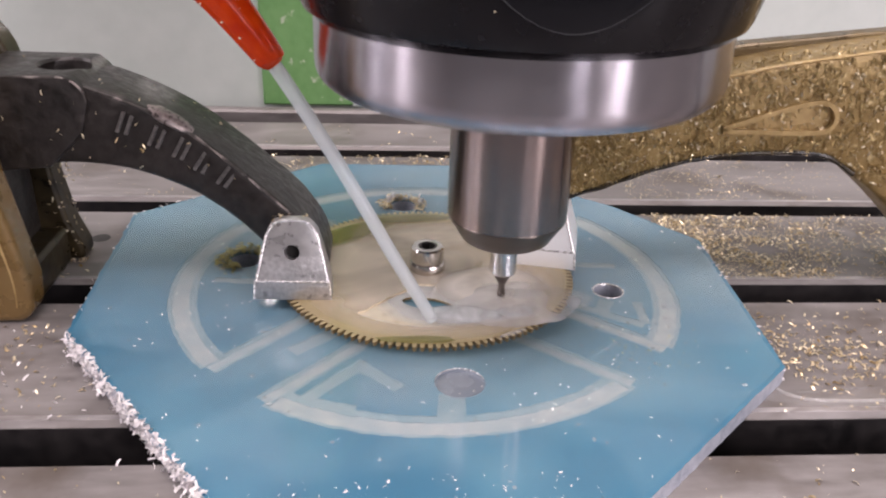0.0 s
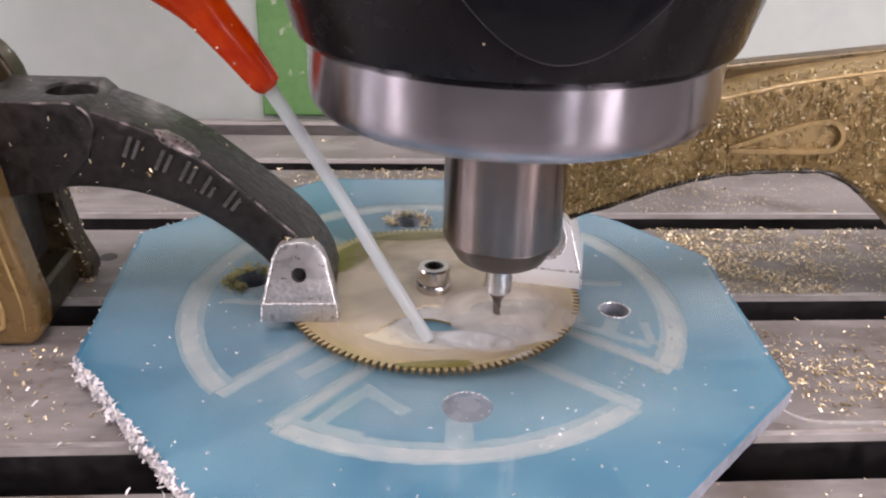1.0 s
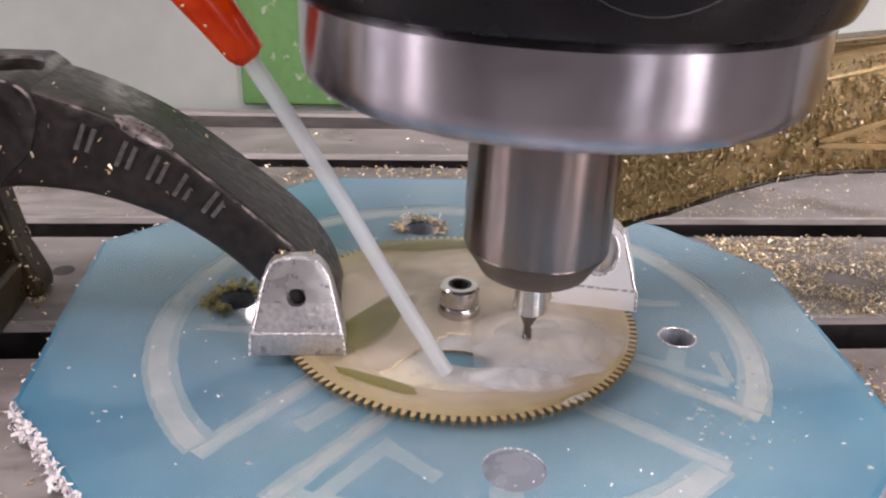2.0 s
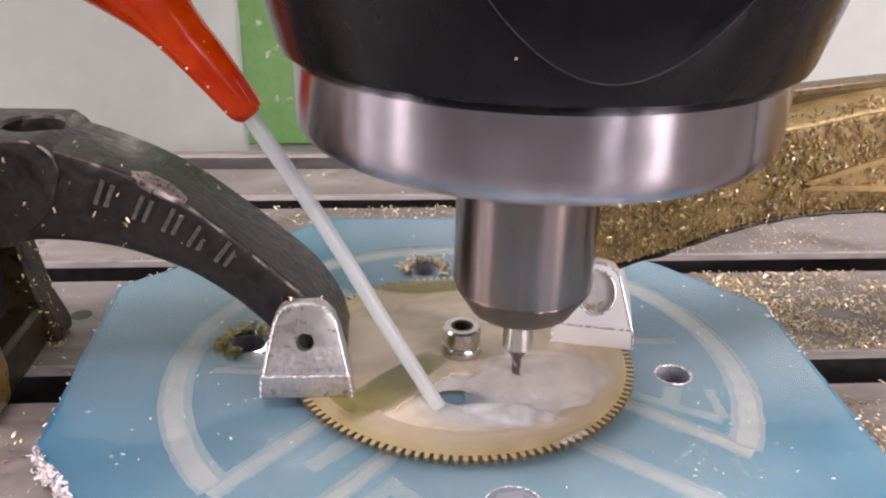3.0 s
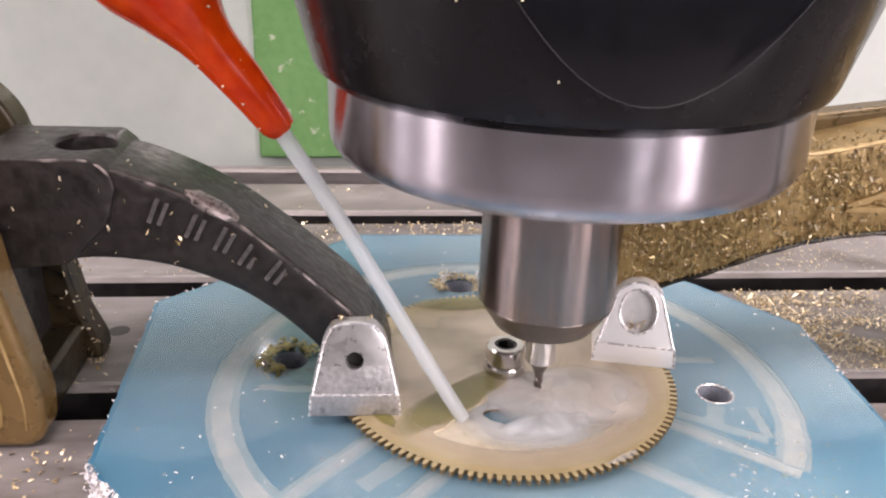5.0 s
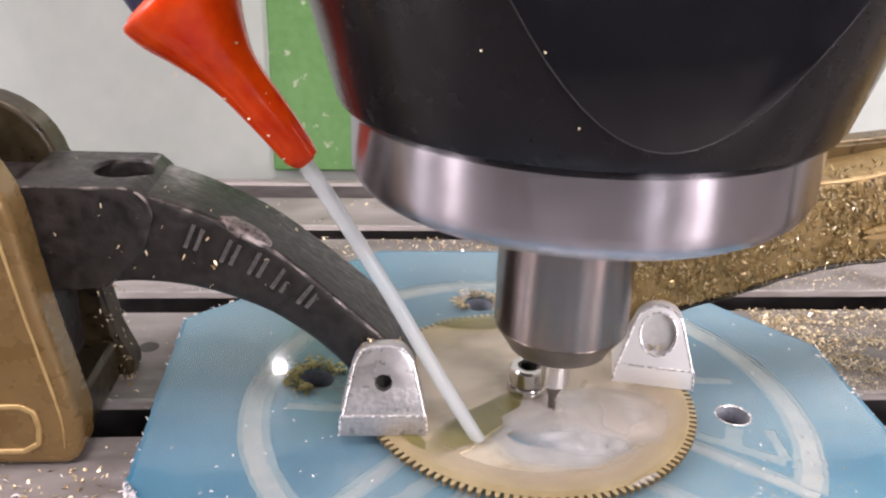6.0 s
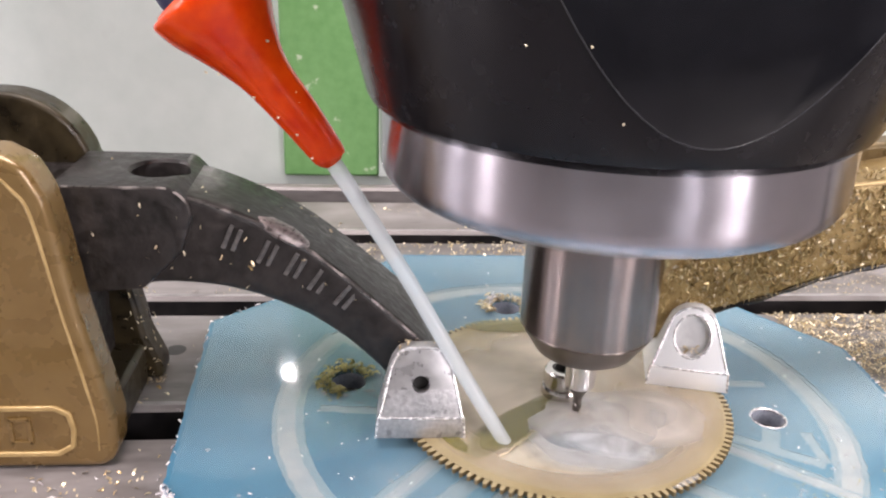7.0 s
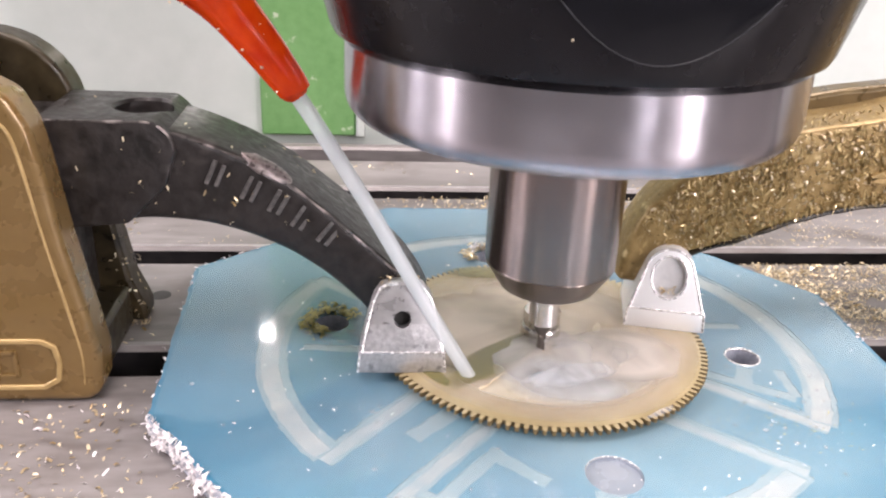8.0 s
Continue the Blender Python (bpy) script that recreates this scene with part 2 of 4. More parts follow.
POCKET = clear("bluish_pocket_coolant", (0.87, 0.885, 0.89), 0.66, 0.25, 60, edge=(0.0150, 0.0115), lo=0.25, hi=0.65, gloss=0.3)
MILK_POOL = clear("cloudy_coolant", (0.88, 0.80, 0.71), 0.84, 0.3, 45, edge=(0.0142, 0.0106), lo=0.2, hi=0.5)
# Pale coolant tone that carries painted water glints on beads and droplets.
BEAD = clear("pale_glint_coolant", (0.85, 0.84, 0.82), 0.28, 0.05, gloss=1.0)
OLIVE = clear("oily_brass_coolant", (0.24, 0.21, 0.035), 0.70, 0.15, 80, edge=(0.0150, 0.0052), lo=0.08, hi=0.36, gloss=0.6)
WATER = clear("clear_coolant", (0.45, 0.43, 0.42), 0.25, 0.05, gloss=1.0)


# ---------------------------------------------------------------- mesh helpers
def part(name, bm, material, parent=None, label="", smooth=35, bevel=0.0, segments=2, m=None):
    """Links a bmesh (centimetres) as one mesh object under a thing or a part."""
    bmesh.ops.scale(bm, vec=(U, U, U), verts=bm.verts)
    mesh = bpy.data.meshes.new(name)
    bm.to_mesh(mesh)
    bm.free()
    for one in material if isinstance(material, (list, tuple)) else [material]:
        mesh.materials.append(one)
    if smooth:
        mesh.shade_smooth()
        mesh.set_sharp_from_angle(angle=radians(smooth))
    ob = new(name, mesh)
    if parent:
        ob.parent = parent
    if m is not None:
        ob.matrix_basis = m
    if label:
        ob["label"] = label
    if bevel:
        mod = ob.modifiers.new("bevel", "BEVEL")
        mod.width, mod.segments, mod.limit_method, mod.angle_limit = bevel * U, segments, "ANGLE", radians(32)
        mod.harden_normals = False
    return ob


def carve(ob, tool):
    """Takes the bmesh tool (centimetres, in the object's space) out of the object's mesh."""
    bmesh.ops.scale(tool, vec=(U, U, U), verts=tool.verts)
    mesh = bpy.data.meshes.new("tool")
    tool.to_mesh(mesh)
    tool.free()
    other = new("tool", mesh)
    other.parent, other.matrix_basis = ob.parent, ob.matrix_basis.copy()
    mod = ob.modifiers.new("carve", "BOOLEAN")
    mod.object, mod.operation, mod.solver = other, "DIFFERENCE", "EXACT"
    bpy.context.view_layer.update()
    done = bpy.data.meshes.new_from_object(ob.evaluated_get(bpy.context.evaluated_depsgraph_get()))
    ob.modifiers.clear()
    ob.data = done
    bpy.data.objects.remove(other)
    done.set_sharp_from_angle(angle=radians(35))
    return ob


def turned_bm(profile, m, steps=32, stretch=(1, 1, 1)):
    bm = lathe(profile, steps)
    bmesh.ops.scale(bm, vec=stretch, verts=bm.verts)
    bmesh.ops.transform(bm, matrix=m, verts=bm.verts)
    return bm


def at(x, y, z, rx=0, ry=0, rz=0):
    return pose(x * U, y * U, z * U, rx, ry, rz)


def thing(name, label, category, m=None, group="", kind=""):
    ob = new(name)
    ob.empty_display_size = 0.01
    if m is not None:
        ob.matrix_basis = m
    return tagged(ob, label, category, group, kind)


def lathe(profile, steps=96, bm=None, close=False):
    """A turned body from (radius, height) pairs."""
    bm = bm or bmesh.new()
    rings = []
    for r, z in profile:
        if r < 1e-6:
            rings.append([bm.verts.new((0, 0, z))])
        else:
            rings.append([bm.verts.new((r * math.cos(2 * math.pi * k / steps), r * math.sin(2 * math.pi * k / steps), z)) for k in range(steps)])
    for a, b in zip(rings, rings[1:]):
        for k in range(steps):
            q = [a[k % len(a)], a[(k + 1) % len(a)], b[(k + 1) % len(b)], b[k % len(b)]]
            q = list(dict.fromkeys(q))
            if len(q) > 2:
                bm.faces.new(q)
    bmesh.ops.recalc_face_normals(bm, faces=bm.faces)
    return bm


def prism(points, lo, hi, axis="y", bm=None):
    """A polygon in the plane across axis, pushed from lo to hi. Points are (x, z) for y, (x, y) for z, (y, z) for x."""
    bm = bm or bmesh.new()
    put = {"y": lambda a, b, c: (a, c, b), "z": lambda a, b, c: (a, b, c), "x": lambda a, b, c: (c, a, b)}[axis]
    low = [bm.verts.new(put(a, b, lo)) for a, b in points]
    high = [bm.verts.new(put(a, b, hi)) for a, b in points]
    made = [bm.faces.new(low), bm.faces.new(high)]
    for k in range(len(points)):
        j = (k + 1) % len(points)
        made.append(bm.faces.new((low[k], low[j], high[j], high[k])))
    bmesh.ops.recalc_face_normals(bm, faces=made)
    return bm


def box(x0, x1, y0, y1, z0, z1, bm=None):
    return prism([(x0, y0), (x1, y0), (x1, y1), (x0, y1)], z0, z1, "z", bm)


def curve_points(keys, steps=8):
    """Catmull-Rom points through keys (tuples of any length)."""
    out, n = [], len(keys)
    for i in range(n - 1):
        p0, p1, p2, p3 = (np.array(keys[max(0, min(n - 1, k))], float) for k in (i - 1, i, i + 1, i + 2))
        for s in range(steps):
            u = s / steps
            out.append(0.5 * (2 * p1 + (p2 - p0) * u + (2 * p0 - 5 * p1 + 4 * p2 - p3) * u * u + (3 * p1 - p0 - 3 * p2 + p3) * u ** 3))
    return out + [np.array(keys[-1], float)]


def sweep(keys, sides=24, steps=8, bm=None):
    """A round tube through (x, y, z, radius) keys, with closed ends."""
    bm = bm or bmesh.new()
    pts = curve_points(keys, steps)
    rings, made = [], []
    for i, p in enumerate(pts):
        d = Vector(pts[min(i + 1, len(pts) - 1)][:3] - pts[max(i - 1, 0)][:3]).normalized()
        side = d.cross(Vector((0, 1, 0.01))).normalized()
        up = d.cross(side)
        c = Vector(p[:3])
        rings.append([bm.verts.new(c + float(p[3]) * (math.cos(2 * math.pi * k / sides) * side + math.sin(2 * math.pi * k / sides) * up)) for k in range(sides)])
    for a, b in zip(rings, rings[1:]):
        for k in range(sides):
            made.append(bm.faces.new((a[k], a[(k + 1) % sides], b[(k + 1) % sides], b[k])))
    made += [bm.faces.new(rings[0]), bm.faces.new(rings[-1])]
    bmesh.ops.recalc_face_normals(bm, faces=made)
    return bm


def loft(upper, lower, front, back, n=40):
    """A curved bar between an upper and a lower line of (x, z); front and back give y along it, as functions of x."""
    bm = bmesh.new()

    def even(keys):
        pts = np.array(curve_points(keys, 10))
        d = np.r_[0, np.cumsum(np.hypot(*np.diff(pts, axis=0).T))]
        return [(float(np.interp(q, d, pts[:, 0])), float(np.interp(q, d, pts[:, 1]))) for q in np.linspace(0, d[-1], n)]

    rows = [[bm.verts.new((a[0], front(a[0]), a[1])), bm.verts.new((b[0], front(b[0]), b[1])), bm.verts.new((b[0], back(b[0]), b[1])), bm.verts.new((a[0], back(a[0]), a[1]))] for a, b in zip(even(upper), even(lower))]
    for p, q in zip(rows, rows[1:]):
        for k in range(4):
            bm.faces.new((p[k], p[(k + 1) % 4], q[(k + 1) % 4], q[k]))
    bm.faces.new(rows[0])
    bm.faces.new(rows[-1])
    bmesh.ops.recalc_face_normals(bm, faces=bm.faces)
    return bm


def inside(poly, x, y):
    hit, j = False, len(poly) - 1
    for i in range(len(poly)):
        (xi, yi), (xj, yj) = poly[i], poly[j]
        if (yi > y) != (yj > y) and x < (xj - xi) * (y - yi) / (yj - yi) + xi:
            hit = not hit
        j = i
    return hit


def relief(outline, bottom, regions):
    """A sheet with its top at z = 0 and its underside at bottom. Regions are (polygon, depth, material index); a depth of None is a hole through."""
    from mathutils.geometry import delaunay_2d_cdt
    loops = [outline] + [poly for poly, _, _ in regions]
    verts, edges = [], []
    for loop in loops:
        n0 = len(verts)
        verts += [Vector(p) for p in loop]
        edges += [(n0 + k, n0 + (k + 1) % len(loop)) for k in range(len(loop))]
    vs, _, fs, *_ = delaunay_2d_cdt(verts, edges, [], 0, 1e-6)
    kind = []
    boxes = [(min(p[0] for p in q), max(p[0] for p in q), min(p[1] for p in q), max(p[1] for p in q)) for q in loops]

    def within(k, x, y):
        b = boxes[k]
        return b[0] <= x <= b[1] and b[2] <= y <= b[3] and inside(loops[k], x, y)

    for f in fs:
        x, y = sum(vs[i][0] for i in f) / len(f), sum(vs[i][1] for i in f) / len(f)
        got = None
        if within(0, x, y):
            got = (0.0, 0)
            for k, (_, depth, mat) in enumerate(regions):
                if within(k + 1, x, y):
                    if depth is None:
                        got = None
                        break
                    if depth < got[0]:
                        got = (depth, mat)
        kind.append(got)
    bm = bmesh.new()
    cache = {}

    def vert(i, z):
        key = (i, round(z, 4))
        if key not in cache:
            cache[key] = bm.verts.new((vs[i][0], vs[i][1], z))
        return cache[key]

    by_edge = {}
    for f, k in zip(fs, kind):
        if k is None:
            continue
        top = bm.faces.new([vert(i, k[0]) for i in f])
        top.material_index = k[1]
        top.normal_update()
        if top.normal.z < 0:
            top.normal_flip()
        low = bm.faces.new([vert(i, bottom) for i in f])
        low.normal_update()
        if low.normal.z > 0:
            low.normal_flip()
    for f, k in zip(fs, kind):
        for a, b in zip(f, f[1:] + f[:1]):
            by_edge.setdefault((min(a, b), max(a, b)), []).append(k)
    walls = []
    for (a, b), ks in by_edge.items():
        zs = [bottom if k is None else k[0] for k in ks]
        if len(zs) == 1:
            zs.append(bottom)
        if abs(zs[0] - zs[1]) < 1e-5:
            continue
        outer = any(k is None for k in ks) or len(ks) == 1
        face = bm.faces.new((vert(a, max(zs)), vert(b, max(zs)), vert(b, min(zs)), vert(a, min(zs))))
        face.material_index = 2 if outer else max(k[1] for k in ks)
        walls.append(face)
    bmesh.ops.recalc_face_normals(bm, faces=bm.faces)
    return bm


def circle(cx, cy, r, n=32, wobble=0.0, seed=0):
    rnd = random.Random(seed)
    return [(cx + (r + wobble * rnd.uniform(-1, 1)) * math.cos(2 * math.pi * k / n), cy + (r + wobble * rnd.uniform(-1, 1)) * math.sin(2 * math.pi * k / n)) for k in range(n)]


def band(points, width, seed=0, rough=0.02):
    """The outline of a groove of that width along points, with slightly rough sides."""
    rnd = random.Random(seed)
    left, right = [], []
    for i, p in enumerate(points):
        a, b = points[max(i - 1, 0)], points[min(i + 1, len(points) - 1)]
        d = Vector((b[0] - a[0], b[1] - a[1])).normalized()
        n = Vector((-d.y, d.x)) * (width / 2 + rnd.uniform(-rough, rough))
        left.append((p[0] + n.x, p[1] + n.y))
        n = Vector((-d.y, d.x)) * (width / 2 + rnd.uniform(-rough, rough))
        right.append((p[0] - n.x, p[1] - n.y))
    return left + right[::-1]


def polar(r, deg):
    return (r * math.cos(radians(deg)), r * math.sin(radians(deg)))


def along(a, b, n=8):
    return [(a[0] + (b[0] - a[0]) * k / n, a[1] + (b[1] - a[1]) * k / n) for k in range(n + 1)]


RIDING = []   # all that stands on the sliding table

# ---------------------------------------------------------------- room
# machine back panel, green column cover and the workshop round them
PANEL_Y = 14.6


def room():
    part_room = part("wall_north", box(-150, 150, PANEL_Y, PANEL_Y + 3, -60, 160), WALL_PAINT)
    tagged(part_room, "pale grey painted sheet guard behind the milling table", "wall", kind="structure")
    green = thing("column_cover", "chipped green painted column cover strip on the guard", "machine cover", kind="structure")
    part("cover_sheet", box(-5.4, -2.1, PANEL_Y - 0.25, PANEL_Y - 0.004, -0.35, 60), GREEN_PAINT, green, bevel=0.08)
    part("edge_strip", box(-2.1, -1.75, PANEL_Y - 0.4, PANEL_Y - 0.004, -0.35, 60), WALL_PAINT, green, "pale grey edge strip", bevel=0.06)
    for name, b in (("wall_south", (-150, 150, -153, -150, -60, 160)), ("wall_west", (-153, -150, -150, PANEL_Y, -60, 160)), ("wall_east", (150, 153, -150, PANEL_Y, -60, 160))):
        tagged(part(name, box(*b), ROOM_PAINT), "plain grey painted workshop wall", "wall", kind="structure")
    tagged(part("ceiling", box(-150, 150, -150, PANEL_Y, 160, 163), ROOM_PAINT), "plain light grey workshop ceiling", "ceiling", kind="structure")
    tagged(part("floor", box(-150, 150, -150, PANEL_Y, -63, -60), FLOOR_PAINT), "grey workshop floor", "floor", kind="structure")


room()


def work_lamp():
    t = thing("work_lamp", "small square LED work lamp on the machine guard", "lamp", at(-5.5, PANEL_Y - 0.7, 8.1, -62, 0, -4))
    part("lamp_body", box(-0.75, 0.75, -0.75, 0.75, 0.006, 0.5), BLACK, t, bevel=0.08)
    glow = bpy.data.materials.new("led_panel")
    glow.use_nodes = True
    glow.node_tree.nodes["Principled BSDF"].inputs["Emission Color"].default_value = (1, 0.97, 0.92, 1)
    glow.node_tree.nodes["Principled BSDF"].inputs["Emission Strength"].default_value = 60
    part("led_panel", box(-0.24, 0.24, -0.24, 0.24, -0.03, 0.004), glow, t, "glowing white LED square", smooth=0)


work_lamp()

# ---------------------------------------------------------------- table
TOP = -0.35            # table top; the plate's face is z = 0
SLOTS = [(-5.38, -4.42), (-0.36, 0.56), (4.42, 5.26), (8.86, 9.66)]


def milling_table():
    t = thing("milling_table", "grey cast-iron milling table with dark T-slots, strewn with swarf", "machine table")
    ys = [-16.0] + [v for s in SLOTS for v in s] + [12.3]
    for k in range(0, len(ys), 2):
        a, b = ys[k], ys[k + 1]
        x0, x1, z0 = -45, 45, TOP - 1.3
        c = 0.09
        body = [(a, z0), (b, z0), (b, TOP - c), (b - c, TOP), (a + c, TOP), (a, TOP - c)]
        part("table_land", prism(body, x0, x1, "x"), TABLE, t, bevel=0.0, smooth=0)
    # worn lips, highlight painted pale, on the slot edges that face the front
    for a, b in SLOTS:
        part("slot_lip", prism([(b + 0.005, TOP - 0.11), (b + 0.10, TOP + 0.004), (b + 0.22, TOP + 0.006), (b + 0.22, TOP - 0.05), (b + 0.06, TOP - 0.14)], -45, 45, "x"), LIP, t, "worn slot edge with painted highlight", smooth=0)
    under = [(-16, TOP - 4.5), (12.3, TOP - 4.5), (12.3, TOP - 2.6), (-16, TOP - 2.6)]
    part("table_base", prism(under, -45, 45, "x"), SLOT, t, "slot floors with deep shade painted dark", smooth=0)
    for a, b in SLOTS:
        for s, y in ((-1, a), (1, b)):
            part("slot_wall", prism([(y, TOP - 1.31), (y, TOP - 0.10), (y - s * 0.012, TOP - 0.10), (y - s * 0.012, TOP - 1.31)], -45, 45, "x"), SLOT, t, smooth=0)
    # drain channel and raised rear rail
    part("drain_channel", prism([(12.31, TOP - 2.6), (13.3, TOP - 2.6), (13.3, TOP - 1.2), (12.31, TOP - 1.2)], -45, 45, "x"), SLOT, t, "drain channel with shade painted dark", smooth=0)
    part("rear_rail", prism([(13.31, TOP - 2.6), (13.85, TOP - 2.6), (13.85, TOP + 0.02), (13.75, TOP + 0.1), (13.41, TOP + 0.1), (13.31, TOP + 0.02)], -45, 45, "x"), TABLE, t, "pale rear rail", smooth=0)
    RIDING.append(t)


milling_table()

# ---------------------------------------------------------------- blue backing plate
PLATE_AREA = [(-6.85, -2.18), (-3.0, -7.15), (2.55, -7.15), (6.47, -3.45), (6.62, -0.7), (6.75, 2.0), (5.1, 4.1), (1.5, 7.1), (-2.75, 7.15), (-7.1, 3.4)]
PLATE_HOLES = [(3.86, -0.54, 0.32), (-0.45, 4.0, 0.32), (-4.0, 0.85, 0.33)]
GEAR_HOLE = [(-0.06 + 0.50 * math.cos(2 * math.pi * k / 28), -1.45 + 0.24 * math.sin(2 * math.pi * k / 28) - 0.12 * math.cos(2 * math.pi * k / 28)) for k in range(28)]
SPOKES = (-132.0, -40.5, 49.0, 139.0)


def backing_plate():
    t = thing("backing_plate", "blue acrylic backing plate, wet, with milled wheel patterns", "plate")
    corners = PLATE_AREA
    rnd = random.Random(4)
    outline = []
    for a, b in zip(corners, corners[1:] + corners[:1]):
        n = int(math.dist(a, b) / 0.12)
        for k in range(n):
            p = along(a, b, n)[k]
            outline.append((p[0] + rnd.uniform(-1, 1) * (0.022 if p[0] < -2 else 0.007), p[1] + rnd.uniform(-1, 1) * (0.022 if p[0] < -2 else 0.007)) if k else a)
    regions = [(circle(3.86, -0.54, 0.32), None, 1), (circle(0.41, -3.85, 0.45), -0.07, 3), (circle(-0.45, 4.0, 0.32), None, 1), (circle(-4.0, 0.85, 0.33), None, 1)]
    for k, s in enumerate(SPOKES):
        e = SPOKES[(k + 1) % 4] + (360 if k == 3 else 0)
        arc = [polar(5.07, s + 8.6 + (e - s - 17.2) * j / 60) for j in range(61)]
        regions.append((band(arc, 0.56, 10 + k), -0.02, 4))
        regions.append((band([polar(5.10, s + 9.6 + (e - s - 19.2) * j / 60) for j in range(61)], 0.33, 14 + k), -0.035, 1))
        for ang, side in ((s, 1), (e, -1)):
            d, n = Vector(polar(1, ang)), Vector(polar(1, ang + 90 * side))
            a, b = d * 2.4 + n * 0.72, d * 5.18 + n * 0.72
            regions.append((band(along(tuple(a), tuple(b), 12), 0.38, 20 + k + side), -0.02, 4))
            regions.append((band(along(tuple(a * 1.02), tuple(b), 12), 0.21, 30 + k + side), -0.03, 1))
    # second, narrower pattern inside the front and side openings
    for a, b, w, sd in (((-2.3, -4.35), (-1.25, -3.2), 0.26, 1), ((-1.38, -3.3), (-0.64, -4.0), 0.26, 2), ((-2.25, -4.32), (-1.4, -4.6), 0.24, 3), ((-2.6, -2.85), (-1.9, -2.2), 0.34, 4),
                        ((2.95, -1.1), (4.25, -1.95), 0.26, 5), ((4.28, -1.9), (4.36, -1.0), 0.2, 6), ((3.75, -0.9), (3.45, -1.55), 0.32, 7), ((2.9, 0.75), (4.3, 0.62), 0.24, 8),
                        ((-4.5, -0.02), (-3.4, -0.15), 0.22, 9)):
        regions.append((band(along(a, b, 8), w, 40 + sd), -0.018, 4))
    regions.append((band(along((0.25, -4.2), (0.17, -5.0), 6), 0.46, 60), -0.018, 4))
    part("sheet", relief(outline, -0.345, regions), [ACRYLIC, GROOVE, ACRYLIC_EDGE, WET_DISC, GROOVE_SOFT], t, smooth=0)
    # A pale ring paints the reflection seen in the right hole.
    ring = [polar(0.325, a) for a in range(0, 361, 15)]
    part("hole_rim", sweep([(3.86 + x, -0.54 + y, -0.01, 0.026) for x, y in ring], 8, 1), ALLOY_EDGE, t, "hole rim with the water reflection painted bright")
    # Partial arc painting the light on the far wall of the pocket.
    part("pocket_rim", sweep([(0.41 + x, -3.85 + y, -0.012, 0.014) for x, y in (polar(0.452, a) for a in range(15, 166, 10))], 8, 1), ALLOY_EDGE, t, "far rim of the round pocket, painted bright as if lit")
    RIDING.append(t)


backing_plate()

# ---------------------------------------------------------------- brass wheel and its screw
GEAR_TOP = 0.25
GEAR_THICK = 0.09
WINDOW = []


def brass_wheel():
    t = thing("brass_gear", "brass clock wheel with fine teeth, half-cut window, wet with coolant", "gear", at(0, 0, GEAR_TOP))
    teeth, ro, ri = 130, 3.12, 2.99
    outline = [polar(ri, 360 * k / 260) for k in range(260)]
    rnd = random.Random(8)
    edge = []
    for a, b in (((-1.43, -1.88), (-0.25, -0.72)),):
        for p in along(a, b, 22):
            edge.append((p[0] + rnd.uniform(-0.028, 0.028), p[1] + rnd.uniform(-0.028, 0.028)))
    hub = [polar(0.72, a) for a in range(-105, -40, 8)]
    right = along((0.62, -0.5), (1.72, -1.52), 10)
    rim = [polar(2.40, -42 - (126 - 42) * j / 30) for j in range(31)]
    window = edge + hub + right + rim
    WINDOW.extend(window)
    hole = GEAR_HOLE
    blank = part("wheel_blank", relief(outline, -GEAR_THICK, [(window, -0.04, 1), (hole, None, 1)]), [BRASS, BRASS_CUT, BRASS_TOOTH], t, smooth=0)
    form = prism([(ri - 0.01, -0.046), (ro - 0.03, -0.034), (ro, -0.016), (ro, 0.016), (ro - 0.03, 0.034), (ri - 0.01, 0.046)], -GEAR_THICK + 0.002, -0.004, "z")
    # Tooth tops keep the wheel's brass; all other faces are darker.
    for f in form.faces:
        f.material_index = 0 if f.normal.z > 0.5 else 1
    ring = [polar(2.55, 5 * k) for k in range(72)]
    part("packing_disc", relief(ring, -(GEAR_TOP - GEAR_THICK) + 0.006, []), [ACRYLIC] * 3, t, "blue acrylic packing disc under the wheel", smooth=0, m=at(0, 0, -GEAR_THICK - 0.002))
    first = part("tooth", form, [BRASS, BRASS_TOOTH], blank, smooth=0)
    for k in range(1, teeth):
        o = new("tooth", first.data)
        o.parent = blank
        o.matrix_basis = pose(0, 0, 0, 0, 0, 360 * k / teeth)
    RIDING.append(t)


